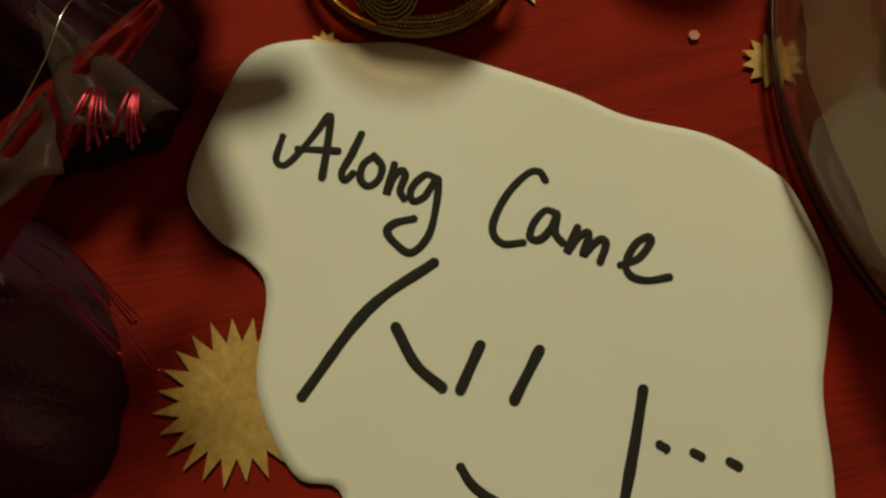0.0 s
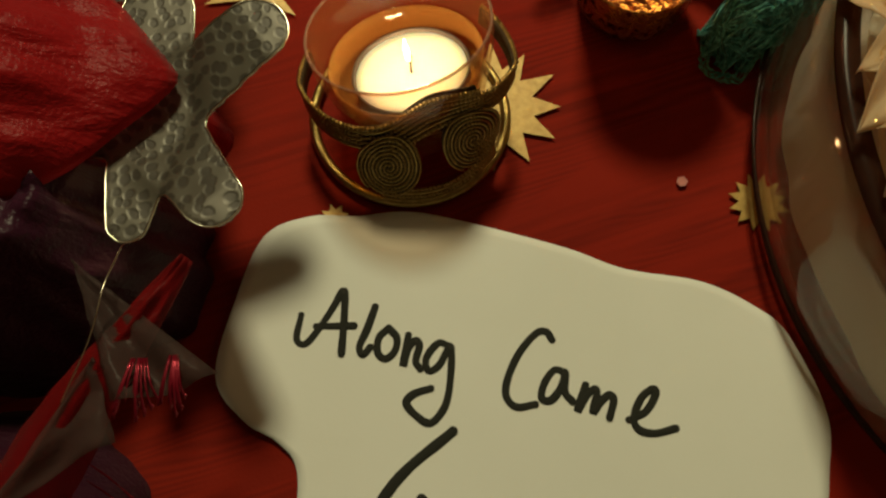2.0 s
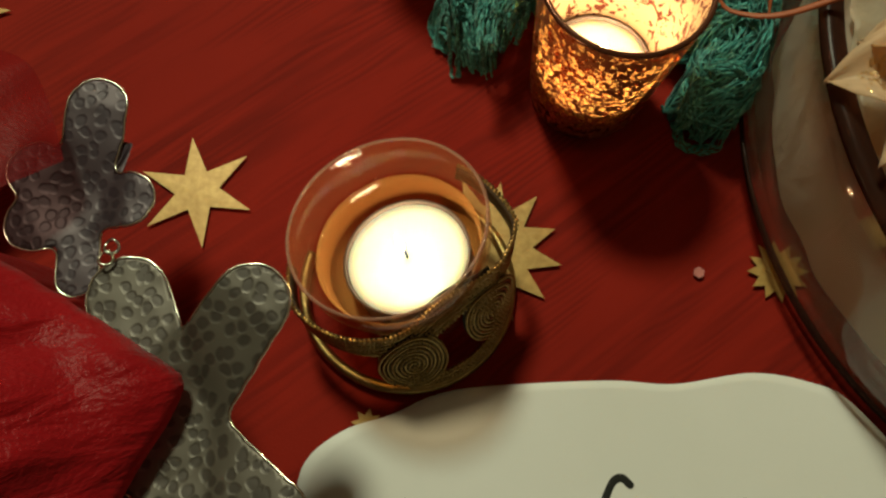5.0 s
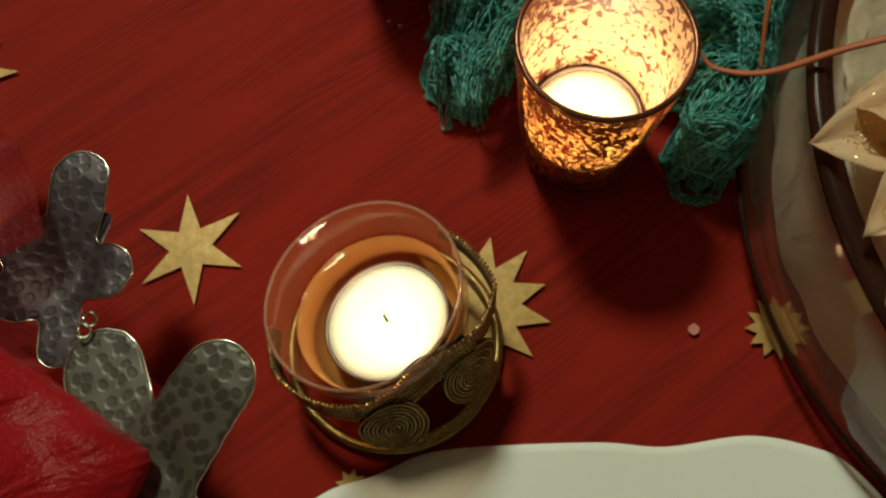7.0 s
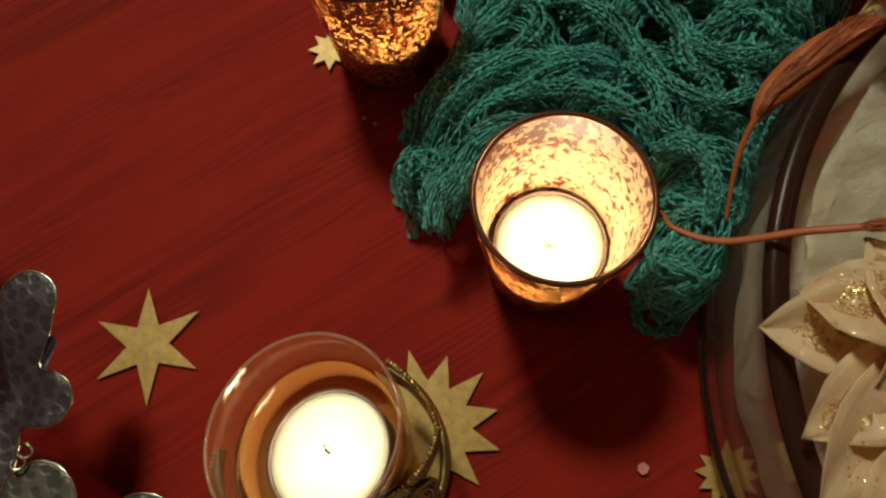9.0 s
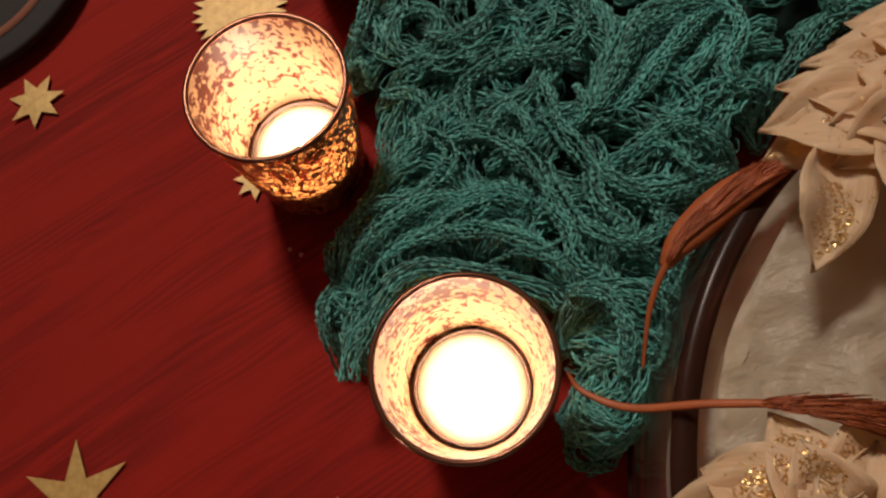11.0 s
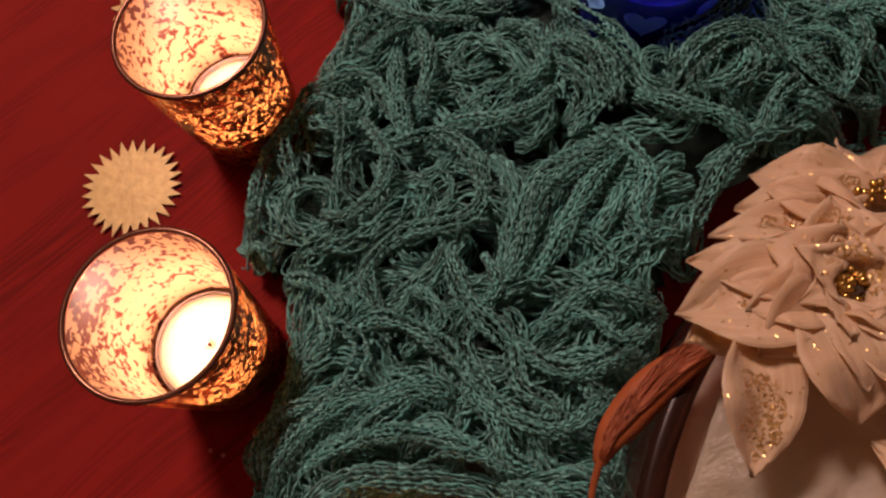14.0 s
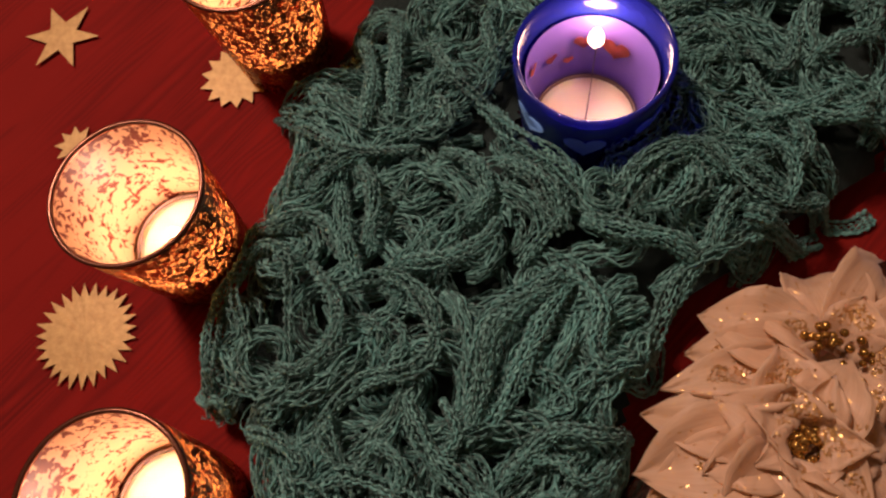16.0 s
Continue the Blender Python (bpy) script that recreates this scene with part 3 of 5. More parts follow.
def build_note():
    note = thing("paper_note", 0, 0, 0, "white paper note cut to a wavy outline, hand-lettered in black marker", "note")
    bm = bmesh.new()
    ring = smooth_path([(x / 1000, y / 1000, 0) for x, y in OUTLINE], 6, True)
    c = Vector((0.128, 0.152, 0))
    levels = [0.0, 0.3, 0.55, 0.75, 0.88, 0.96, 1.0]
    rows = []
    for u in levels[1:]:
        row = []
        for q in ring:
            p = c.lerp(q, u)
            row.append(bm.verts.new((p.x, p.y, paper_rise(p.x, p.y))))
        rows.append(row)
    mid = bm.verts.new((c.x, c.y, paper_rise(c.x, c.y)))
    n = len(ring)
    for i in range(n):
        j = (i + 1) % n
        bm.faces.new((mid, rows[0][i], rows[0][j]))
        for a, b in zip(rows, rows[1:]):
            bm.faces.new((a[i], b[i], b[j], a[j]))
    bmesh.ops.recalc_face_normals(bm, faces=bm.faces)
    bmesh.ops.solidify(bm, geom=bm.faces[:], thickness=0.00025)
    part("sheet", bm, M_PAPER, note)
    first_word = (
        ([(40.6, 209.4), (39.0, 200.4), (42.5, 198.4), (48.0, 204.8), (52.9, 212.4), (56.9, 218.7), (57.0, 208.5), (55.9, 194.2)], [(46.5, 204.9), (54.1, 204.8), (60.7, 204.7)]),
        ([(68.8, 211.8), (65.7, 203.4), (62.7, 196.6), (63.9, 193.4), (66.7, 196.2)],),
        ([(73.8, 203.3), (70.1, 199.8), (69.5, 194.1), (72.4, 191.6), (75.9, 194.4), (76.8, 199.4), (73.8, 203.3)],),
        ([(81.2, 200.3), (78.9, 188.7), (80.7, 194.6), (83.7, 198.2), (85.2, 196.1), (83.7, 190.4), (85.2, 187.5)],),
        ([(96.3, 195.7), (92.3, 196.8), (87.6, 191.2), (88.4, 186.5), (92.5, 188.6), (96.9, 195.7), (96.6, 185.2), (94.2, 173.9), (88.5, 167.5), (82.9, 170.6), (79.8, 175.0), (82.6, 178.2), (88.9, 180.0)],),
    )
    second_word = (
        ([(135.5, 196.5), (133.5, 199.7), (129.4, 199.1), (122.7, 192.0), (117.8, 182.8), (116.7, 176.1), (120.3, 172.0), (127.2, 172.7)],),
        ([(139.3, 184.1), (135.3, 185.0), (131.2, 180.2), (129.8, 174.9), (133.2, 174.0), (137.2, 178.3), (139.5, 183.7), (138.6, 176.9), (141.1, 173.3)],),
        ([(146.6, 179.1), (142.6, 169.6), (146.1, 174.7), (149.8, 177.6), (150.5, 175.7), (148.3, 169.0), (151.6, 172.8), (155.1, 175.1), (156.4, 173.0), (154.2, 166.8)],),
        ([(161.3, 165.8), (167.8, 168.5), (172.1, 174.1), (171.8, 176.6), (167.1, 173.9), (163.3, 166.9), (164.5, 162.2), (170.3, 160.6), (178.1, 162.1)],),
    )
    for strokes in first_word + second_word:
        bm = bmesh.new()
        for s in strokes:
            stroke(bm, s, 0.0032)
        bmesh.ops.recalc_face_normals(bm, faces=bm.faces)
        part("letter", bm, M_INK, note)
    # plain bars where a name stands
    for s in ([(55.1, 117.5), (74.5, 146.7), (96.4, 164.2)], [(84.3, 141.3), (91.3, 129.2), (100.3, 121.8)], [(112.7, 136.1), (106.4, 121.3)],
              [(132.6, 135.2), (124.1, 118.5)], [(166.9, 123.1), (163.4, 106.7), (159.0, 88.3)]):
        bm = bmesh.new()
        stroke(bm, s, 0.0042)
        bmesh.ops.recalc_face_normals(bm, faces=bm.faces)
        part("bar", bm, M_INK, note)
    for s in ([(171.4, 105.5), (173.2, 104.5)], [(182.4, 103.3), (184.5, 102.3)], [(194.0, 100.8), (196.5, 99.5)], [(106.9, 96.8), (110.5, 91.7), (116.8, 87.3), (127.5, 82.5), (139.9, 81.2)]):
        bm = bmesh.new()
        stroke(bm, s, 0.0036)
        bmesh.ops.recalc_face_normals(bm, faces=bm.faces)
        part("dot", bm, M_INK, note)


# ---- tealights ----
def tealight(x, y, z, flame=1.0, r=0.0215, h=0.0155, watts=1.0, tilt=(0, 0, 0), rise=0.0, lean=(0.0, 0.0)):
    """A lit tealight whose foot stands at z."""
    t = thing("tealight", x, y, z, "lit white tealight in a thin aluminium cup", "tealight", "lit tealights", tilt)
    part("cup", lathe([(0, 0), (r * 0.97, 0), (r, 0.001), (r, h), (r * 1.03, h + 0.0004), (r * 0.985, h + 0.0003), (r * 0.975, h - 0.002), (0, h - 0.002)]), M_TIN, t)
    part("wax", lathe([(r * 0.972, h - 0.0025), (r * 0.965, h - 0.0008), (r * 0.8, h - 0.0011), (r * 0.3, h - 0.0014), (0, h - 0.0015)]), M_WAX, t)
    bm = bmesh.new()
    tube(bm, smooth_path([(0, 0, h - 0.002), (0.0004, 0, h + 0.003), (0.0012 + lean[0], 0.0006 + lean[1], h + 0.007 + rise)], 4), 0.00022 if rise else 0.00045, 6)
    part("wick", bm, M_WICK, t, "short charred wick")
    f = flame
    bm = lathe([(0, rise + h + 0.004), (0.0014 * f, rise + h + 0.0052), (0.0022 * f, rise + h + 0.0075), (0.0019 * f, rise + h + 0.0105), (0.0009 * f, rise + h + 0.0135), (0, rise + h + 0.0155)], 16)
    bmesh.ops.translate(bm, verts=bm.verts, vec=(lean[0], lean[1], 0))
    part("flame", bm, M_FLAME, t, "small bright candle flame")
    data = bpy.data.lights.new("candle_light", "POINT")
    data.energy, data.color, data.shadow_soft_size = FLAME_W * watts, (1.0, 0.72, 0.40), 0.0035
    glow = new("candle_light", data)
    glow.parent = t
    glow.location = (lean[0] * S, lean[1] * S, (h + rise + 0.019) * S)
    return t


# ---- copper mercury-glass candle holders ----
def copper_glass(x, y, label, turn):
    g = thing("candle_glass", x, y, 0, label, "candle holder", "copper candle glasses", (0, 0, turn))
    H, R, R0 = 0.0745, 0.0300, 0.0232
    outer = [(0, 0.0002), (R0 - 0.003, 0.0), (R0, 0.002), (R0 + 0.0006, 0.006), (R0 + 0.0022, 0.022), (R0 + 0.0042, 0.045), (R - 0.0007, 0.066), (R, H - 0.001)]
    part("glass", lathe(outer, 72), M_COAT_OUT, g, "speckled copper mercury glass")
    inner = [(R - 0.0018, H - 0.001), (R - 0.0026, 0.066), (R0 + 0.0022, 0.045), (R0 + 0.0003, 0.022), (R0 - 0.001, 0.0085), (R0 - 0.004, 0.0072), (0, 0.0070)]
    part("lining", lathe(inner, 72), M_COAT_IN, g, "pale gold lining with dark flecks")
    part("rim", lathe([(R, H - 0.001), (R + 0.0002, H), (R - 0.0009, H + 0.0007), (R - 0.0019, H), (R - 0.0018, H - 0.001)], 72), M_LIP, g, "dark rounded glass lip")
    tealight(x + 0.0005, y - 0.0005, 0.0074, watts=1.15)
    return g


# ---- hammered metal flowers ----
def metal_flower(centre, petals, label, hub=0.0115, grow=1.6, metal=None):
    """A flower cut from one hammered sheet: rounded lobes that run together at the centre."""
    f = thing("metal_flower", 0, 0, 0, label, "metal flower", "hammered metal flowers")
    c = np.array(centre)
    lobes = []
    for tip, width in petals:
        t = np.array(tip)
        d = t[:2] - c[:2]
        n = np.linalg.norm(d)
        lobes.append((d / n, n - width / 2, width / 2, t[2]))

    def field(p):
        q = p - c[:2]
        out, zs, ws = [], 0.0, 1e-9
        for d, n, r1, tz in lobes:
            t = min(1.0, max(0.0, float(q @ d) / n))
            r = hub + (r1 - hub) * min(1.0, t * grow)
            away = float(np.linalg.norm(q - d * (n * t)))
            out.append(away - r)
            w = math.exp(-max(0.0, away - r) / 0.002)
            zs, ws = zs + w * (c[2] + (tz - c[2]) * t), ws + w
        k = 0.0009
        return -k * math.log(sum(math.exp(-o / k) for o in out)), zs / ws

    step = 0.0012
    lo = np.min([np.array(t[0][:2]) for t in petals] + [c[:2]], axis=0) - 0.018
    hi = np.max([np.array(t[0][:2]) for t in petals] + [c[:2]], axis=0) + 0.018
    nx, ny = int((hi[0] - lo[0]) / step) + 1, int((hi[1] - lo[1]) / step) + 1
    bm = bmesh.new()
    ids = {}
    for i in range(nx):
        for j in range(ny):
            p = lo + step * np.array([i, j])
            v, z = field(p)
            if v < 0.0007:
                for rep in range(2):
                    if v > -0.0006:
                        e = 1e-4
                        g = np.array([field(p + [e, 0])[0] - v, field(p + [0, e])[0] - v]) / e
                        p = p - g * v / max(0.2, float(g @ g))
                        v, z = field(p)
                ids[i, j] = bm.verts.new((p[0], p[1], z + 0.0004 * wobble(p[0], p[1], 1, 110)))
    for i, j in ids:
        q = [ids.get(k) for k in ((i, j), (i + 1, j), (i + 1, j + 1), (i, j + 1))]
        if all(q):
            bm.faces.new(q)
    bmesh.ops.delete(bm, geom=[v for v in bm.verts if not v.link_faces], context="VERTS")
    # the worn bright edge, one loop round the cut sheet
    nxt = {}
    for e in bm.edges:
        if e.is_boundary:
            for v in e.verts:
                nxt.setdefault(v, []).append(e.other_vert(v))
    start = next(iter(nxt))
    loop, prev = [start], None
    while True:
        choice = [w for w in nxt[loop[-1]] if w is not prev]
        prev = loop[-1]
        if not choice or choice[0] is start or len(loop) > 4000:
            break
        loop.append(choice[0])
    ring = [v.co.copy() for v in loop]
    n = len(ring)
    ring = [(ring[k - 2] + ring[k - 1] + ring[k] + ring[(k + 1) % n] + ring[(k + 2) % n]) / 5 for k in range(n)]
    eb = bmesh.new()
    tube(eb, ring, 0.00040, 5, True)
    bmesh.ops.recalc_face_normals(bm, faces=bm.faces)
    bmesh.ops.solidify(bm, geom=bm.faces[:], thickness=0.0008)
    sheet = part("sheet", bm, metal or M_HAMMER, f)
    part("edge", eb, M_EDGE, sheet, "thin bright worn metal edge")
    return f


def build_metal_flowers():
    metal_flower((0.0011, 0.2607, 0.0640), [((0.0451, 0.2912, 0.0760), 0.0228), ((-0.0003, 0.3155, 0.0620), 0.0245), ((0.0312, 0.2205, 0.0750), 0.0185), ((-0.0015, 0.2170, 0.0680), 0.0130),
                                           ((-0.042, 0.262, 0.060), 0.026)],
                 "hammered grey metal flower with rounded petals and bright edges", 0.0138, 1.0)
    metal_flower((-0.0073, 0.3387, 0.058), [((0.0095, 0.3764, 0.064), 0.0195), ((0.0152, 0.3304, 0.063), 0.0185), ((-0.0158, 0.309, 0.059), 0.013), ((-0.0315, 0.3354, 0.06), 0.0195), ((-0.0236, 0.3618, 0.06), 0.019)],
                 "smaller hammered metal flower linked to the next, coloured with purple reflection", 0.0058, 1.5, M_HAMMER_VIOLET)
    metal_flower((-0.055, 0.405, 0.045), [((-0.030, 0.432, 0.047), 0.022), ((-0.036, 0.392, 0.046), 0.02), ((-0.08, 0.42, 0.045), 0.02), ((-0.07, 0.375, 0.045), 0.02)],
                 "hammered metal flower half hidden by red organza", 0.007, 1.35)
    for c in ((-0.0030, 0.3160, 0.0640), (-0.0005, 0.3190, 0.0640)):
        bm = bmesh.new()
        tube(bm, [Vector(c) + Vector((0.0022 * math.cos(a), 0.0022 * math.sin(a), 0.0006 * math.sin(2 * a))) for a in np.linspace(0, 2 * math.pi, 13)[:-1]], 0.0005, 5, True)
        tagged(part("chain_ring", bm, M_EDGE), "small metal ring joining two hammered flowers", "ring", "garland rings")


# ---- red and purple cloth bundle ----
def cloth_mound(name, cx, cy, rx, ry, height, mat, seed, label, folds=1.0, turn=0.0):
    bm = bmesh.new()
    nr, na = 46, 132
    rows = []
    for i in range(nr + 1):
        row = []
        for k in range(na):
            a = 2 * math.pi * k / na
            u = i / nr
            edge = 1 + 0.13 * wobble(math.cos(a) * 1.6, math.sin(a) * 1.6, seed) + 0.05 * wobble(math.cos(a) * 5, math.sin(a) * 5, seed + 3)
            ox, oy = rx * u * edge * math.cos(a), ry * u * edge * math.sin(a)
            x, y = cx + ox * math.cos(turn) - oy * math.sin(turn), cy + ox * math.sin(turn) + oy * math.cos(turn)
            # unseen left side raised to block light and shade the cloth beside it
            z = height * (1 - u ** 2.8) * (1.0 + 0.16 * wobble(x * 14, y * 14, seed)) * (1 + 0.9 * min(1.0, max(0.0, (-0.035 - x) / 0.06)))
            warp = 0.5 * wobble(x * 12, y * 12, seed + 9)
            ridge = 1 - abs(wobble(x * 38 + warp, y * 26 - warp, seed + 5)) * 2
            fine = 1 - abs(wobble(x * 85 + warp * 2, y * 70, seed + 6)) * 2 + 0.5 * (1 - abs(wobble(x * 190 + warp * 3, y * 160, seed + 8)) * 2)
            z += folds * (0.010 * ridge + 0.0032 * fine) * (1 - u ** 8)
            row.append(bm.verts.new((x, y, max(0.0, z))))
        rows.append(row)
    for r, s in zip(rows, rows[1:]):
        for k in range(na):
            j = (k + 1) % na
            if r is rows[0]:
                continue
            bm.faces.new((r[k], s[k], s[j], r[j]))
    mid = bm.verts.new((cx, cy, rows[1][0].co.z))
    for k in range(na):
        bm.faces.new((mid, rows[1][k], rows[1][(k + 1) % na]))
    for v in rows[0]:
        bm.verts.remove(v)
    bmesh.ops.recalc_face_normals(bm, faces=bm.faces)
    return tagged(part(name, bm, mat), label, "fabric")


def red_drape():
    """The front edge of the red organza, lying over the hammered flower."""
    edge = smooth_path([(-0.060, 0.345, 0.075), (-0.034, 0.327, 0.074), (-0.011, 0.301, 0.072), (0.006, 0.280, 0.071), (0.0115, 0.271, 0.0705), (0.006, 0.262, 0.071), (-0.004, 0.253, 0.071), (-0.020, 0.238, 0.072), (-0.045, 0.225, 0.073)], 14)
    bm = bmesh.new()
    rows = []
    for i, q in enumerate(edge):
        row = []
        end = Vector((-0.150, 0.285 + 0.9 * (q.y - 0.285), 0.120))
        nip = 0.0004 * wobble(i * 0.35, 0.4, 3)
        for j in range(41):
            v = j / 40
            p = q.lerp(end, v)
            w = 0.5 * wobble(p.x * 14, p.y * 14, 8)
            ridge = 0.3 + wobble(p.x * 30 + w, p.y * 44 + w, 4) + 0.5 * wobble(p.x * 70, p.y * 95 + w, 7)
            fine = 1 - abs(wobble(p.x * 95 + 2 * w, p.y * 150 - w, 6)) * 2
            lift = 0.012 * (1 - math.exp(-v / 0.28)) + (0.008 * ridge + 0.0003 * fine) * min(1.0, v / 0.08)
            row.append(bm.verts.new(p + Vector((nip * (1 - v), nip * (1 - v), lift))))
        rows.append(row)
    for a, b in zip(rows, rows[1:]):
        for j in range(40):
            bm.faces.new((a[j], b[j], b[j + 1], a[j + 1]))
    bmesh.ops.recalc_face_normals(bm, faces=bm.faces)
    bmesh.ops.solidify(bm, geom=bm.faces[:], thickness=0.0003)
    tagged(part("red_organza", bm, M_RED), "sheer red organza edge draped over a hammered metal flower", "fabric")


def red_veil():
    """A single sheer layer of the red organza, reaching out over the smaller metal flower."""
    edge = smooth_path([(-0.0225, 0.3966, 0.0719), (-0.0157, 0.391, 0.0719), (-0.009, 0.3831, 0.0719), (-0.0067, 0.373, 0.0719), (-0.0056, 0.3618, 0.0719), (-0.0056, 0.3472, 0.0719)], 6)
    bm = bmesh.new()
    rows = []
    for i, q in enumerate(edge):
        u = i / (len(edge) - 1)
        end = Vector((-0.085, 0.362 - 0.050 * u, 0.098))
        rows.append([bm.verts.new(q.lerp(end, v / 20) + Vector((0, 0, 0.0015 * wobble(u * 4, v * 0.4, 9) + 0.004 * math.sin(math.pi * v / 20)))) for v in range(21)])
    for a, b in zip(rows, rows[1:]):
        for j in range(20):
            bm.faces.new((a[j], b[j], b[j + 1], a[j + 1]))
    bmesh.ops.recalc_face_normals(bm, faces=bm.faces)
    tagged(part("red_organza", bm, M_RED_SHEER), "single sheer layer of red organza over a metal flower", "fabric")


def red_strip():
    """A narrow strip of red organza that runs down over the satin, one side falling away."""
    line = smooth_path([(0.0215, 0.2075, 0.0835), (0.0110, 0.1925, 0.0845), (0.0000, 0.1775, 0.0840), (-0.0130, 0.1590, 0.0810), (-0.0280, 0.1390, 0.0740), (-0.0470, 0.1180, 0.0600)], 10)
    n = len(line)
    bm = bmesh.new()
    rows = []
    for i, q in enumerate(line):
        d = (line[min(n - 1, i + 1)] - line[max(0, i - 1)]).normalized()
        out = Vector((-d.y, d.x, 0)).normalized()
        u = i / (n - 1)
        row = []
        for j in range(25):
            v = j / 12 - 1
            w = 0.0025 + (0.012 if v < 0 else 0.0095) * min(1.0, u * 1.6)
            fold = 0.0022 * wobble(u * 5, v * 3.2, 2) + 0.0012 * wobble(u * 9, v * 9, 5)
            row.append(bm.verts.new(q + out * (w * v) + Vector((0, 0, fold - (0.012 * v * v if v > 0 else 0.022 * v * v) * min(1.0, 0.2 + u)))))
        rows.append(row)
    for a, b in zip(rows, rows[1:]):
        for j in range(24):
            bm.faces.new((a[j], b[j], b[j + 1], a[j + 1]))
    bmesh.ops.recalc_face_normals(bm, faces=bm.faces)
    bmesh.ops.solidify(bm, geom=bm.faces[:], thickness=0.0003)
    tagged(part("red_organza", bm, M_RED_SHEER), "narrow sheer strip of dark red organza over purple satin", "fabric")


def build_bundle():
    red_drape()
    cloth_mound("red_organza", -0.070, 0.315, 0.083, 0.039, 0.086, M_RED, 2.0, "crumpled sheer red organza heaped over hammered metal flowers", 1.0, radians(-30))
    cloth_mound("purple_satin", -0.066, 0.230, 0.072, 0.046, 0.074, M_PURPLE, 7.0, "dark purple satin crumpled against the red organza")
    red_strip()
    red_veil()
    # satin spread wider here to stand in for deep shade on the cloth
    cloth_mound("purple_satin", -0.070, 0.122, 0.070, 0.056, 0.058, M_PURPLE, 17.0, "dark purple satin mound, also filling in shade on the tablecloth")
    # a smoky net corner with sequin fringe
    net = thing("net_ribbon", 0, 0, 0, "smoky sheer net ribbon with red sequin fringe, on satin", "ribbon")
    for tag, (apex, left, right) in (("corner", ((-0.010, 0.208, 0.080), (0.007, 0.168, 0.087), (0.0335, 0.174, 0.086))), ("leaf", ((0.000, 0.180, 0.084), (-0.030, 0.132, 0.080), (0.008, 0.158, 0.083)))):
        bm = bmesh.new()
        rows = []
        for i in range(13):
            u = i / 12
            l, r = Vector(apex).lerp(Vector(left), u), Vector(apex).lerp(Vector(right), u)
            rows.append([bm.verts.new(l.lerp(r, j / 10) + Vector((0, 0.004 * math.sin(math.pi * j / 10) * (u if tag == "leaf" else -0.4 * u), 0.003 * wobble(u * 4, j * 0.5, 5) + 0.003 * math.sin(j * 0.9) * u))) for j in range(11)])
        for a, b in zip(rows, rows[1:]):
            for j in range(10):
                bm.faces.new((a[j], b[j], b[j + 1], a[j + 1]))
        bmesh.ops.remove_doubles(bm, verts=bm.verts, dist=0.00005)
        bmesh.ops.recalc_face_normals(bm, faces=bm.faces)
        bmesh.ops.solidify(bm, geom=bm.faces[:], thickness=0.0002)
        part("net_" + tag, bm, M_FILM, net)
    for cluster, (x0, y0, z0, n, spread) in enumerate(((0.0135, 0.1745, 0.088, 16, 0.010), (0.0225, 0.1750, 0.088, 12, 0.006))):
        bm = bmesh.new()
        for k in range(n):
            dx = float(rng.uniform(-0.5, 0.5)) * spread
            ln = float(rng.uniform(0.005, 0.012))
            p = [Vector((x0 + dx * 0.4, y0 + 0.004, z0)), Vector((x0 + dx * 0.8, y0 - ln * 0.4, z0 + 0.001)), Vector((x0 + dx * 1.2, y0 - ln, z0 - 0.001))]
            tube(bm, smooth_path(p, 3), 0.0003, 4)
            ball(bm, p[2] + Vector((0, 0.001, 0)), 0.0005, 5)
        part("fringe", bm, M_SEQUIN, net, "red sequin fringe")
    bm = bmesh.new()
    tube(bm, smooth_path([(0.004, 0.212, 0.082), (0.0035, 0.198, 0.090), (0.001, 0.184, 0.0895), (-0.006, 0.168, 0.086)], 8), 0.00025, 5)
    part("thread", bm, M_EDGE, net, "fine silver thread")
    for x, y, x1, y1 in ((0.000, 0.148, 0.016, 0.131), (0.002, 0.142, 0.024, 0.118), (-0.004, 0.139, 0.013, 0.122)):
        bm = bmesh.new()
        for k in range(5):
            e = Vector((x1 + float(rng.uniform(-0.002, 0.002)), y1 + float(rng.uniform(-0.002, 0.002)), 0.048))
            tube(bm, smooth_path([(x - 0.012, y + 0.008, 0.056), (x, y, 0.058), e], 4), 0.00016, 4)
        ball(bm, (x1, y1, 0.048), 0.0009, 6)
        part("tassel", bm, M_SEQUIN, net, "thin red tinsel tassel")


# ---- bracelet with a clear tealight cup ----
def rope(bm, pts, r, twisted):
    """A wire along the points: plain, or twisted so that it swells turn by turn."""
    if not twisted:
        tube(bm, pts, r, 6)
        return
    way = [0.0]
    for a, b in zip(pts, pts[1:]):
        way.append(way[-1] + (b - a).length)
    count = max(6, int(way[-1] / 0.00042))
    fine, k = [], 0
    for i in range(count + 1):
        d = way[-1] * i / count
        while k < len(way) - 2 and way[k + 1] < d:
            k += 1
        fine.append(pts[k].lerp(pts[k + 1], (d - way[k]) / max(1e-9, way[k + 1] - way[k])))
    tube(bm, fine, lambda u: r * (1.18 if int(u * count + 0.5) % 4 < 2 else 0.5), 6)


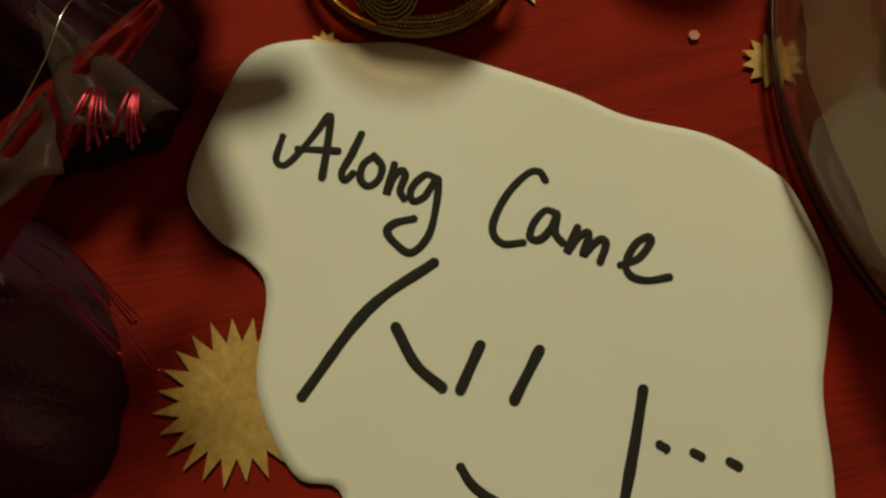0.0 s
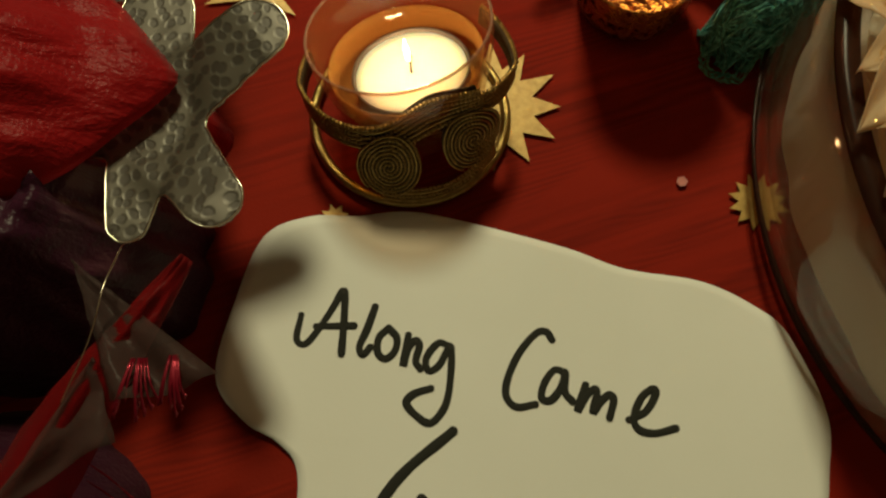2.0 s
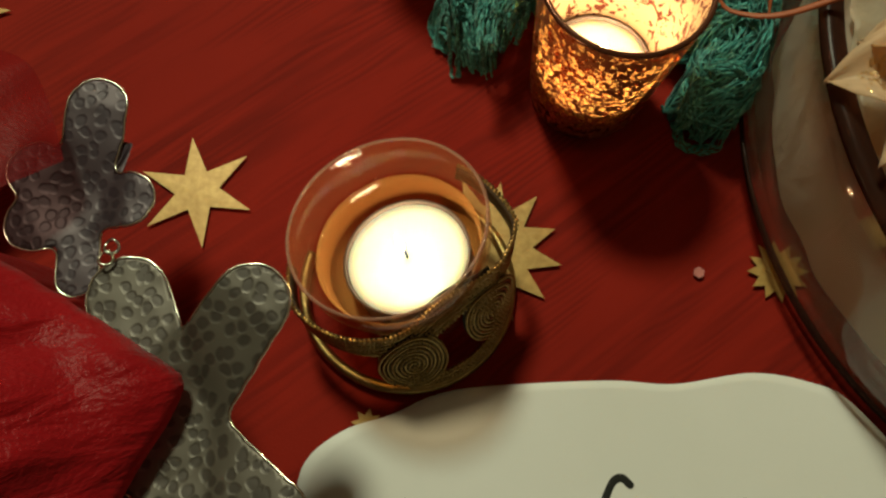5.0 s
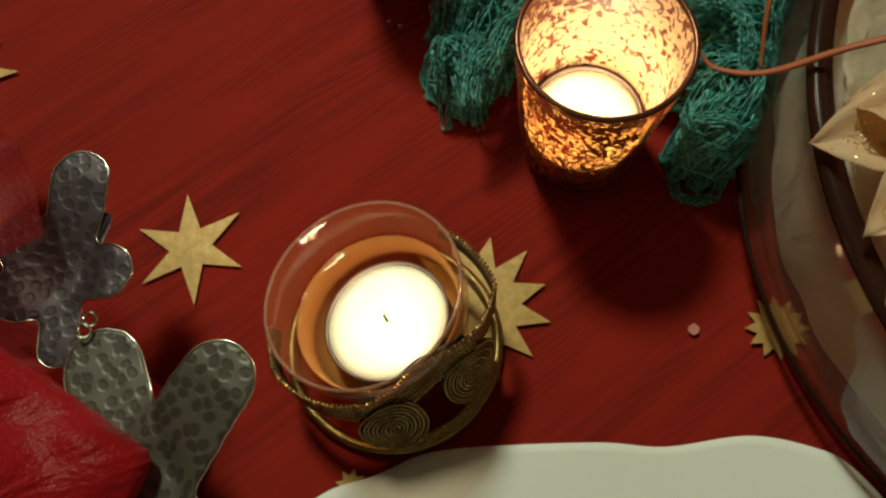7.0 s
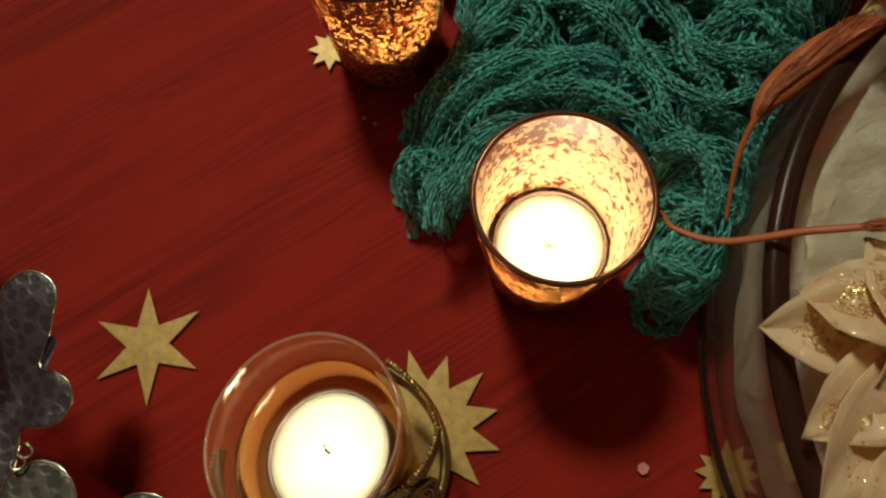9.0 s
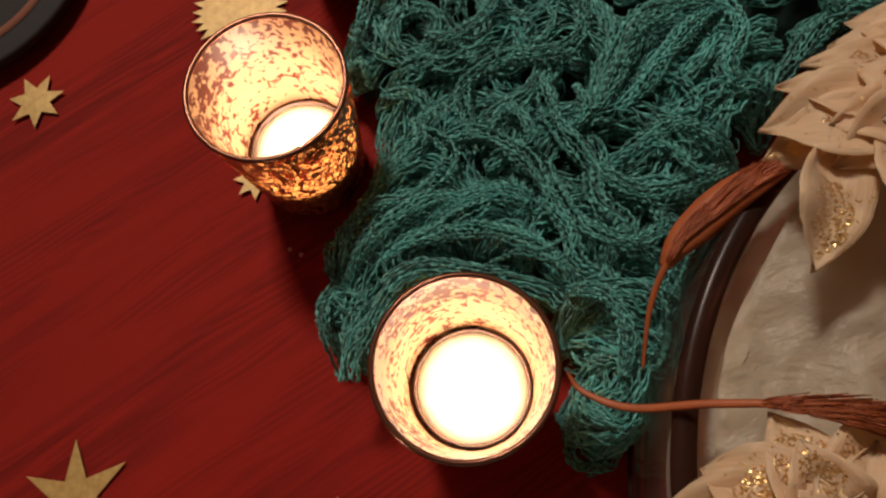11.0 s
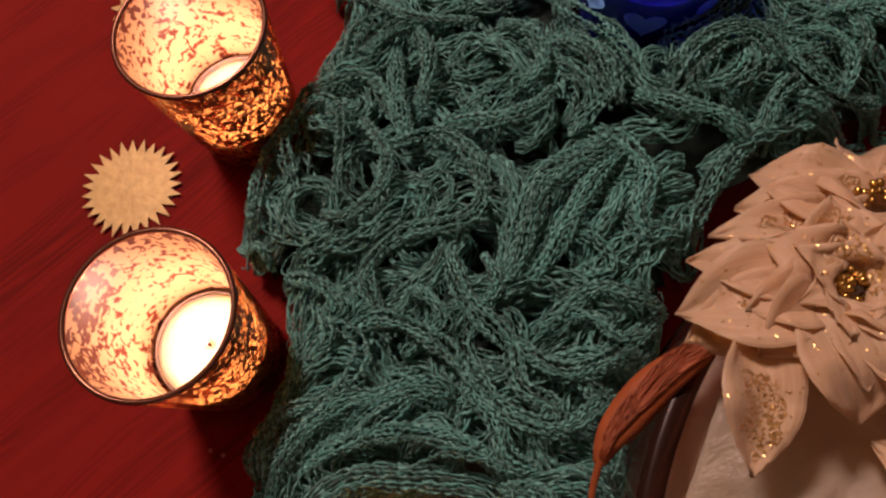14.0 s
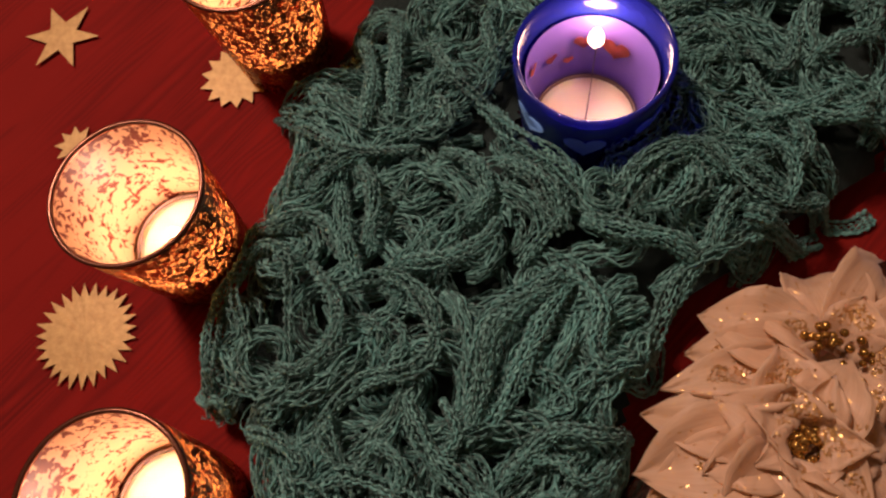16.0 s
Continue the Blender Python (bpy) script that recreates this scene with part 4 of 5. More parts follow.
def build_bracelet():
    br = thing("bracelet", 0.0845, 0.2925, 0, "antique gold wire bracelet with two swirls, standing round a tealight glass", "bracelet")
    R = 0.0398

    def on(a, z, out=0.0):
        r = R + out - z * (0.48 * max(0.0, -math.sin(a)) - 0.07 * max(0.0, -math.cos(a)))
        return Vector((r * math.cos(a), r * math.sin(a), z))

    bm = bmesh.new()
    tube(bm, [on(radians(140 + 270 * i / 119), 0.0022) for i in range(120)], 0.0021, 8)
    part("lower_band", bm, M_BRACELET, br)

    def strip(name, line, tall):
        """A dark strip added behind a bundle of wires, for the shade between them."""
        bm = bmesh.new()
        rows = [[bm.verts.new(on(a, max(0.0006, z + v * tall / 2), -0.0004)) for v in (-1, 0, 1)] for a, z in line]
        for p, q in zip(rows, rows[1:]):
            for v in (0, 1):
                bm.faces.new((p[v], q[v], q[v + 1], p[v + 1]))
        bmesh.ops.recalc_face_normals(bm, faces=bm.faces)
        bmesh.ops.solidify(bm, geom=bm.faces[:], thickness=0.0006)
        part(name, bm, M_BRACELET_DARK, br, "dark strip added for the shade between wires")

    def upper(u, side):
        """The two arms of the open cuff: where the band runs, at the way u from its free end."""
        return (radians(158 + 76 * u), 0.0235 + 0.0065 * u) if side else (radians(44 - 74 * u), 0.0325 + 0.006 * u)

    for side in (0, 1):
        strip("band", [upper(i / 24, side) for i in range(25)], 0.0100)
    # the upper band's wires
    for side in (0, 1):
        for k in range(6):
            bm = bmesh.new()
            pts = []
            for i in range(50):
                a, z = upper(i / 49, side)
                pts.append(on(a, z + 0.0019 * (k - 2.5)))
            rope(bm, pts, 0.00085 if k in (0, 5) else 0.00062, k % 2 == 1)
            part("wire", bm, M_BRACELET, br)
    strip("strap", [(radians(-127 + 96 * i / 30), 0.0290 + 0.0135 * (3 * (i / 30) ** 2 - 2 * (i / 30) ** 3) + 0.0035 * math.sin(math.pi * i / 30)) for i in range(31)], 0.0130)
    # the strap that climbs from the first swirl over to the second
    for k in range(7):
        bm = bmesh.new()
        pts = []
        for i in range(60):
            u = i / 59
            a = radians(-127 + 96 * u)
            z = 0.0290 + 0.0135 * (3 * u * u - 2 * u ** 3) + (0.0023 * (k - 3) * (1.0 - 0.3 * u)) + 0.0035 * math.sin(math.pi * u)
            pts.append(on(a, max(0.003, z), 0.0012))
        rope(bm, pts, 0.00092 if k in (0, 6) else 0.00060, k % 2 == 0)
        part("wire", bm, M_BRACELET, br)
    # the low strap from the foot of the first swirl to the second
    for k in range(4):
        bm = bmesh.new()
        pts = []
        for i in range(40):
            u = i / 39
            a = radians(-108 + 78 * u)
            pts.append(on(a, 0.0046 + 0.0016 * k + 0.006 * max(0.0, u - 0.55), 0.0010))
        rope(bm, pts, 0.0008, k % 2 == 1)
        part("wire", bm, M_BRACELET, br)
    # each swirl: bossed gap-shade disc under two wound wires, one plain and one twisted
    for a_mid, z_mid in ((radians(-105), 0.0215), (radians(-45), 0.0265)):
        bm = bmesh.new()
        rows = []
        for q in (0.0, 0.35, 0.7, 1.0):
            rows.append([bm.verts.new(on(a_mid + 0.0150 * q * math.cos(t) / R, z_mid + 0.0148 * q * math.sin(t), 0.0016)) for t in np.linspace(0, 2 * math.pi, 37)[:-1]] if q else [bm.verts.new(on(a_mid, z_mid, 0.0018))])
        for i in range(36):
            j = (i + 1) % 36
            bm.faces.new((rows[0][0], rows[1][i], rows[1][j]))
            for p, q in zip(rows[1:], rows[2:]):
                bm.faces.new((p[i], q[i], q[j], p[j]))
        bmesh.ops.recalc_face_normals(bm, faces=bm.faces)
        bmesh.ops.solidify(bm, geom=bm.faces[:], thickness=0.0006)
        swirl = part("swirl", bm, M_BRACELET_DARK, br, "dark disc added for the shade between swirl wires")
        for arm in (0, 1):
            bm = bmesh.new()
            pts = []
            turns, n = 4.0, 200
            for i in range(n):
                u = i / (n - 1)
                t = 2 * math.pi * turns * u + math.pi * arm + 1.0
                q = 0.06 + 0.94 * u
                pts.append(on(a_mid + 0.0150 * q * math.cos(t) / R, z_mid + 0.0148 * q * math.sin(t), 0.0024 + 0.0006 * (1 - q)))
            rope(bm, pts, 0.00046 if arm else 0.00060, arm == 0)
            part("wire", bm, M_BRACELET, swirl)
    # the cup, leaning a little in the bracelet
    cup = thing("tealight_cup", 0.0877, 0.2920, 0.0075, "clear glass tealight cup with an added amber reflection layer, inside the bracelet", "candle holder", "", (-15, -9, 0))
    prof = [(0, 0.0), (0.0235, 0.0), (0.0262, 0.002), (0.0285, 0.011), (0.0318, 0.024), (0.0342, 0.035), (0.0348, 0.0440)]
    part("glass", lathe(prof + [(0.0342, 0.0445), (0.0335, 0.0440)] + [(max(0, r - 0.0015), z + 0.001) for r, z in prof[::-1][1:]], 72), M_GLASS, cup)
    bm = bmesh.new()
    tube(bm, [Vector((0.0342 * math.cos(a), 0.0342 * math.sin(a), 0.0444)) for a in np.linspace(0, 2 * math.pi, 73)[:-1]], 0.0006, 6, True)
    part("rim", bm, mat_thin_glass("rim_glass", (0.8, 0.62, 0.5), 0.05, 0.25, (0.6, 0.4, 0.3)), cup, "thick clear lip")
    part("lining", lathe([(0, 0.0105), (0.0245, 0.0105), (0.0268, 0.013), (0.0288, 0.0225), (0.0298, 0.029), (0.0292, 0.029), (0.028, 0.0225), (0.026, 0.0138), (0, 0.0115)], 64), M_AMBER, cup, "amber layer added for the orange candle reflection")
    tealight(0.0876, 0.2918, 0.0186, 0.5, 0.0222, 0.0150, 0.75, (-15, -9, 0))


# ---- glass bowl with organza, flowers and feathers ----
BX, BY, BR = 0.3790, 0.2430, 0.1610


def build_bowl():
    bowl = thing("glass_bowl", BX, BY, 0, "large clear glass bowl holding organza and fabric flowers", "bowl")
    prof = [(0, 0.0), (0.138, 0.0), (0.151, 0.002), (0.158, 0.007), (BR, 0.014), (BR + 0.0006, 0.030), (BR - 0.0005, 0.050), (BR - 0.0025, 0.0720)]
    part("glass", lathe(prof + [(max(0.0, r - 0.0042), z + 0.003) for r, z in prof[::-1]], 144), M_BOWL, bowl)
    lip = [(BR - 0.0022, 0.0720), (BR - 0.0018, 0.0746), (BR - 0.0036, 0.0762), (BR - 0.0066, 0.0764), (BR - 0.0092, 0.0754), (BR - 0.0098, 0.0732), (BR - 0.0085, 0.0716)]
    part("rim", lathe(lip, 144, True), M_BOWL_RIM, bowl, "thick rounded glass rim, coloured for its dark refractions")
    for r, z in ((BR + 0.0004, 0.0150), (BR - 0.0040, 0.0045)):
        bm = bmesh.new()
        tube(bm, [Vector((r * math.cos(a), r * math.sin(a), z)) for a in np.linspace(0, 2 * math.pi, 145)[:-1]], 0.0009, 6, True)
        part("ridge", bm, M_BOWL_RIM, bowl)


def organza_sheet(seed, reach, top, low, mat, label, frill=0.0):
    """A sheet of organza heaped in the bowl: a folded dome that turns down along the glass."""
    bm = bmesh.new()
    nr, na = 64, 260
    rows = []
    for i in range(1, nr + 1):
        row = []
        for k in range(na):
            a = 2 * math.pi * k / na
            u = i / nr
            edge = reach * (1 + 0.035 * wobble(math.cos(a) * 3, math.sin(a) * 3, seed))
            dome = min(1.0, u / 0.8)
            r = edge * (dome ** 0.9) * (1 - 0.035 * max(0.0, (u - 0.8) / 0.2))
            x, y = BX + r * math.cos(a), BY + r * math.sin(a)
            w = 0.8 * wobble(x * 14, y * 14, seed + 4)
            ridge = 1 - abs(wobble(x * 24 + w, y * 17 + w, seed)) * 2.4 + 0.5 * (1 - abs(wobble(x * 78 + 2 * w, y * 64 - w, seed + 2)) * 2.2)
            z = top - 0.010 * dome ** 3 + 0.008 * ridge * (1 - 0.3 * dome)
            if u > 0.8:
                v = (u - 0.8) / 0.2
                foot = low + frill * (0.5 + 0.9 * wobble(math.cos(a) * 2.6, math.sin(a) * 2.6, seed + 7))
                z = z + (foot - z) * (v * v * (3 - 2 * v))
                fold = 0.0016 * math.sin(a * 17 + 3.0 * wobble(a * 3, z * 30, seed)) * v
                x, y = x - fold * math.cos(a) - 0.002 * v * math.cos(a), y - fold * math.sin(a) - 0.002 * v * math.sin(a)
            row.append(bm.verts.new((x, y, max(0.0075, z))))
        rows.append(row)
    for r, q in zip(rows, rows[1:]):
        for k in range(na):
            j = (k + 1) % na
            bm.faces.new((r[k], q[k], q[j], r[j]))
    bm.faces.new(rows[0])
    bmesh.ops.recalc_face_normals(bm, faces=bm.faces)
    tagged(part("white_organza", bm, mat), label, "fabric", "organza in the bowl")


def build_organza():
    organza_sheet(4.0, 0.1440, 0.0700, 0.036, M_WHITE, "crumpled sheer white organza heaped in the glass bowl", 0.030)
    organza_sheet(11.0, 0.1530, 0.0610, 0.0085, M_VEIL, "thin veil of organza pressed against the bowl's glass wall", 0.004)


def silk_petal(base, tip, width, lift, curl, roll=0.0):
    a, b = Vector(base), Vector(tip)
    d = b - a
    side = Vector((-d.y, d.x, 0)).normalized()
    up = d.cross(side).normalized() * -1
    if up.z < 0:
        up = -up
    side = (Matrix.Rotation(radians(roll), 3, d.normalized()) @ side)
    bm = bmesh.new()
    uv = bm.loops.layers.uv.new()
    nu, nv = 16, 8
    seed = float(rng.uniform(0, 50))
    grid = []
    for i in range(nu + 1):
        u = i / nu
        w = width * (math.sin(math.pi * min(1, u * 0.94 + 0.06) ** 0.85) ** (0.62 + 0.34 * max(0.0, u - 0.45) / 0.55) if u < 1 else 0.0) + 0.0004
        row = []
        for j in range(nv + 1):
            v = 2 * j / nv - 1
            p = a + d * u + side * (w / 2 * v) + up * (lift * math.sin(math.pi * u) - curl * u ** 3 + 0.16 * w * v * v + 0.0034 * wobble(u * 3, v * 1.8, seed) + 0.0006 * wobble(u * 9, v * 5, seed + 4) - 0.05 * w * max(0.0, 1 - abs(v) * 3) + 0.0012 * abs(v) ** 3 * wobble(u * 14, v, seed + 8))
            row.append(bm.verts.new(p))
        grid.append(row)
    for i in range(nu):
        for j in range(nv):
            f = bm.faces.new((grid[i][j], grid[i + 1][j], grid[i + 1][j + 1], grid[i][j + 1]))
            for loop, (iu, jv) in zip(f.loops, ((i, j), (i + 1, j), (i + 1, j + 1), (i, j + 1))):
                loop[uv].uv = (iu / nu, jv / nv)
    bmesh.ops.recalc_face_normals(bm, faces=bm.faces)
    bmesh.ops.solidify(bm, geom=bm.faces[:], thickness=0.0003)
    return bm


def silk_flower(cx, cy, cz, petals, ruff, label, beads=0.010):
    """petals: (base, tip, width, lift, curl, roll) in the plan; ruff: rings of small upright petals round the heart."""
    f = thing("fabric_flower", cx, cy, cz, label, "fabric flower", "cream fabric flowers in the bowl")
    c = Vector((cx, cy, cz))
    for base, tip, width, lift, curl, roll in petals:
        a = Vector(base) - c if base else (Vector(tip) - c).normalized() * 0.004
        part("petal", silk_petal(a, Vector(tip) - c, width, lift, curl, roll), M_PETAL, f)
    for n, r, z, wid, start in ruff:
        for k in range(n):
            a = radians(start) + 2 * math.pi * k / n + float(rng.uniform(-0.2, 0.2))
            rr = r * float(rng.uniform(0.85, 1.12))
            t = Vector((rr * math.cos(a), rr * math.sin(a), z + float(rng.uniform(-0.003, 0.003))))
            part("petal", silk_petal(Vector((t.x, t.y, 0)).normalized() * 0.004, t, wid * float(rng.uniform(0.85, 1.15)), 0.006, float(rng.uniform(-0.004, 0.006)), float(rng.uniform(-28, 28))), M_PETAL, f)
    if beads:
        bm = bmesh.new()
        ball(bm, (0, 0, 0), 0.001, 7)
        bead = mesh_of("bead", bm, M_BEAD)
        for k in range(40):
            a, r = float(rng.uniform(0, 2 * math.pi)), beads * math.sqrt(float(rng.uniform(0, 1)))
            ob = new("bead", bead)
            ob.parent = f
            size = float(rng.uniform(1.0, 1.7))
            ob.location = at(r * math.cos(a), r * math.sin(a), 0.006 + 0.004 * (1 - (r / beads) ** 2) + float(rng.uniform(-0.001, 0.001)))
            ob.scale = (size, size, size)
    return f


def build_flowers():
    # the poinsettia whose beads show
    silk_flower(0.3590, 0.3850, 0.0900, [
        (None, (0.3385, 0.4165, 0.0835), 0.026, 0.006, 0.002, 8),
        (None, (0.3270, 0.4085, 0.0870), 0.022, 0.005, 0.002, -6),
        (None, (0.3135, 0.4034, 0.0925), 0.017, 0.004, 0.001, 14),
        (None, (0.3800, 0.4120, 0.0680), 0.026, 0.009, 0.004, -8),
        (None, (0.4045, 0.4000, 0.0700), 0.028, 0.008, 0.004, 6),
        (None, (0.4060, 0.3700, 0.0820), 0.026, 0.006, 0.004, 0),
        (None, (0.3860, 0.3430, 0.0880), 0.026, 0.006, 0.004, 0),
        (None, (0.3520, 0.4180, 0.0740), 0.022, 0.004, 0.003, 5)], [(5, 0.022, 0.003, 0.016, 250)],
        "cream fabric poinsettia with glittered petals and a gold bead centre", 0.0105)
    # the fuller bloom beside it
    silk_flower(0.3340, 0.3720, 0.0960, [
        (None, (0.2935, 0.3880, 0.0890), 0.030, 0.007, 0.002, 4),
        (None, (0.2925, 0.3800, 0.0835), 0.024, 0.005, 0.001, -10),
        (None, (0.3050, 0.4010, 0.0880), 0.020, 0.005, 0.002, 12),
        ((0.3090, 0.3720, 0.0950), (0.2870, 0.3405, 0.0930), 0.024, 0.003, 0.002, -14),
        ((0.3230, 0.3720, 0.1010), (0.3200, 0.3390, 0.0930), 0.025, 0.008, 0.004, 10),
        ((0.3300, 0.3660, 0.1000), (0.3450, 0.3330, 0.0920), 0.024, 0.006, 0.004, 0)],
        [(8, 0.027, 0.004, 0.020, 200), (7, 0.018, 0.011, 0.015, 20)],
        "full cream fabric bloom with gold glitter edges over organza", 0.0060)
    # the bloom that reaches to the rim
    silk_flower(0.2620, 0.2720, 0.0860, [
        ((0.2560, 0.2780, 0.0860), (0.2246, 0.2932, 0.0785), 0.026, 0.004, 0.002, -10),
        ((0.2600, 0.2800, 0.0930), (0.2370, 0.3000, 0.0840), 0.026, 0.005, 0.002, 8),
        (None, (0.2225, 0.2600, 0.0850), 0.026, 0.006, 0.002, 6),
        (None, (0.2190, 0.2405, 0.0830), 0.030, 0.006, 0.002, -6),
        ((0.2520, 0.2500, 0.0880), (0.2230, 0.2200, 0.0820), 0.028, 0.006, 0.002, 4),
        ((0.2600, 0.2480, 0.0880), (0.2350, 0.2030, 0.0830), 0.028, 0.006, 0.003, 0),
        (None, (0.2600, 0.3080, 0.0900), 0.024, 0.006, 0.003, 4),
        (None, (0.2900, 0.3020, 0.0900), 0.026, 0.006, 0.004, 0),
        (None, (0.2500, 0.2310, 0.0860), 0.026, 0.006, 0.004, 0)],
        [(8, 0.026, 0.006, 0.020, 10), (7, 0.017, 0.012, 0.015, 40)],
        "large cream fabric flower with gold glitter, lying on organza", 0.007)
    silk_flower(0.3400, 0.2900, 0.0860, [], [(10, 0.046, -0.002, 0.026, 0), (8, 0.034, 0.005, 0.022, 20), (6, 0.02, 0.011, 0.016, 0)], "cream fabric flower in the middle of the glass bowl")


def feather(points, barb_from, barb_len, label, spread=1.0, vane=0.0):
    f = thing("feather", 0, 0, 0, label, "feather", "rust feathers")
    path = smooth_path(points, 12)
    bm = bmesh.new()
    tube(bm, path, lambda u: 0.0006 + 0.0007 * math.sin(math.pi * u), 6, False, 0.5)
    part("quill", bm, M_FEATHER, f)
    n = len(path)
    if vane:
        # the closed web on both sides of the quill
        bm = bmesh.new()
        rows = []
        first = int(n * barb_from)
        for i in range(first, n):
            u = (i - first) / (n - 1 - first)
            d = (path[min(n - 1, i + 1)] - path[i - 1]).normalized()
            s = d.cross(Vector((0, 0, 1))).normalized()
            w = vane * (math.sin(math.pi * min(1.0, 0.04 + 0.9 * u)) ** 0.6)
            rows.append([bm.verts.new(path[i] + s * (w * v) + Vector((0, 0, 0.0004 - 0.22 * w * v * v + 0.0004 * wobble(i * 0.9, v * 3, 4)))) for v in (-1, -0.5, 0, 0.5, 1)])
        for a, b in zip(rows, rows[1:]):
            for j in range(4):
                bm.faces.new((a[j], b[j], b[j + 1], a[j + 1]))
        bmesh.ops.recalc_face_normals(bm, faces=bm.faces)
        bmesh.ops.solidify(bm, geom=bm.faces[:], thickness=0.0003)
        part("vane", bm, M_FEATHER, f)
    bm = bmesh.new()
    for i in range(int(n * barb_from), n - 1):
        for rep in range(26):
            u = (i / n - barb_from) / (1 - barb_from)
            q = path[i].lerp(path[i + 1], rep / 26)
            d = (path[i + 1] - path[i]).normalized()
            s = d.cross(Vector((0, 0, 1))).normalized()
            for sg in (-1, 1):
                ln = barb_len * math.sin(math.pi * min(1.0, 0.10 + 0.85 * u)) ** 0.6 * float(rng.uniform(0.7, 1.15))
                out = s * (sg * ln * spread * float(rng.uniform(0.02, 0.42)))
                e = q + d * ln * 1.3 + out + Vector((0, 0, float(rng.uniform(-0.001, 0.002))))
                m = q.lerp(e, 0.5) + out * 0.25 + Vector((0, 0, 0.0006))
                tube(bm, [q, m, e], 0.00016, 3)
    tagged(part("barb", bm, M_FEATHER, f), kind="stuff")


def build_feathers():
    feather([(0.2135, 0.3385, 0.0665), (0.2165, 0.3310, 0.0660), (0.2279, 0.3215, 0.0720), (0.249, 0.3145, 0.0860), (0.272, 0.3040, 0.098), (0.300, 0.282, 0.105)], 0.66, 0.012,
            "rust-brown feather reaching out over the bowl rim")
    feather([(0.2400, 0.3330, 0.0480), (0.2490, 0.3520, 0.0580), (0.2596, 0.3640, 0.0670), (0.2700, 0.3695, 0.0725), (0.2830, 0.3740, 0.0785), (0.3000, 0.3760, 0.086)], 0.34, 0.010,
            "rust-orange feather curling from under a cream flower", 0.8, 0.0062)


# ---- teal scarf ----
EDGE = [(0.131, 0.384), (0.141, 0.3665), (0.156, 0.3720), (0.166, 0.3835), (0.190, 0.3870), (0.213, 0.3680), (0.217, 0.340), (0.210, 0.325), (0.218, 0.310),
        (0.237, 0.309), (0.252, 0.330), (0.272, 0.356), (0.300, 0.386), (0.345, 0.420), (0.400, 0.425), (0.470, 0.430), (0.54, 0.50), (0.56, 0.62), (0.46, 0.70),
        (0.35, 0.68), (0.322, 0.642), (0.300, 0.627), (0.254, 0.608), (0.257, 0.582), (0.244, 0.572), (0.226, 0.562), (0.208, 0.552), (0.188, 0.528), (0.166, 0.499),
        (0.176, 0.472), (0.166, 0.440), (0.144, 0.426), (0.136, 0.416), (0.143, 0.408), (0.131, 0.400)]
HEIGHTS = [(0.152, 0.402, 0.024), (0.200, 0.446, 0.042), (0.214, 0.480, 0.050), (0.192, 0.478, 0.038), (0.272, 0.439, 0.056), (0.2745, 0.472, 0.068), (0.2365, 0.508, 0.055), (0.230, 0.361, 0.058),
           (0.303, 0.409, 0.052), (0.316, 0.440, 0.060), (0.376, 0.468, 0.060), (0.335, 0.56, 0.034), (0.345, 0.477, 0.066), (0.370, 0.474, 0.066), (0.325, 0.505, 0.050), (0.385, 0.53, 0.045), (0.435, 0.484, 0.034), (0.429, 0.443, 0.036), (0.311, 0.583, 0.030), (0.258, 0.524, 0.036), (0.46, 0.6, 0.03),
           (0.2685, 0.467, 0.057), (0.2247, 0.467, 0.047), (0.258, 0.402, 0.053), (0.285, 0.460, 0.056), (0.283, 0.411, 0.056), (0.255, 0.3775, 0.051)]
KEEP_OUT = [(0.1833, 0.3495, 0.0315), (0.147, 0.4667, 0.0315), (0.196, 0.5643, 0.0315), (0.278, 0.640, 0.0315), (0.3705, 0.5170, 0.0275)]


def edge_distance(x, y):
    """Signed distance to the scarf's outline, positive inside."""
    best = np.full(x.shape, 9.0)
    inside = np.zeros(x.shape, bool)
    n = len(EDGE)
    for i in range(n):
        (ax, ay), (bx, by) = EDGE[i], EDGE[(i + 1) % n]
        dx, dy = bx - ax, by - ay
        t = np.clip(((x - ax) * dx + (y - ay) * dy) / (dx * dx + dy * dy), 0, 1)
        best = np.minimum(best, np.hypot(x - ax - t * dx, y - ay - t * dy))
        cross = (ay > y) != (by > y)
        inside ^= cross & (x < dx * (y - ay) / (dy if abs(dy) > 1e-9 else 1e-9) + ax)
    return np.where(inside, best, -best)


def scarf_height(x, y):
    num, den = np.zeros(x.shape), np.zeros(x.shape)
    for hx, hy, hz in HEIGHTS:
        w = 1 / ((x - hx) ** 2 + (y - hy) ** 2 + 0.0003)
        num, den = num + w * hz, den + w
    d = edge_distance(x, y)
    h = num / den * np.clip(1 - np.exp(-np.maximum(d, 0) / 0.0055), 0, 1)
    for cx, cy, cr in KEEP_OUT[:-1]:
        far = np.hypot(x - cx, y - cy)
        h = h * (0.75 + 0.25 * np.clip((far - cr) / 0.02, 0, 1))
    return h, d


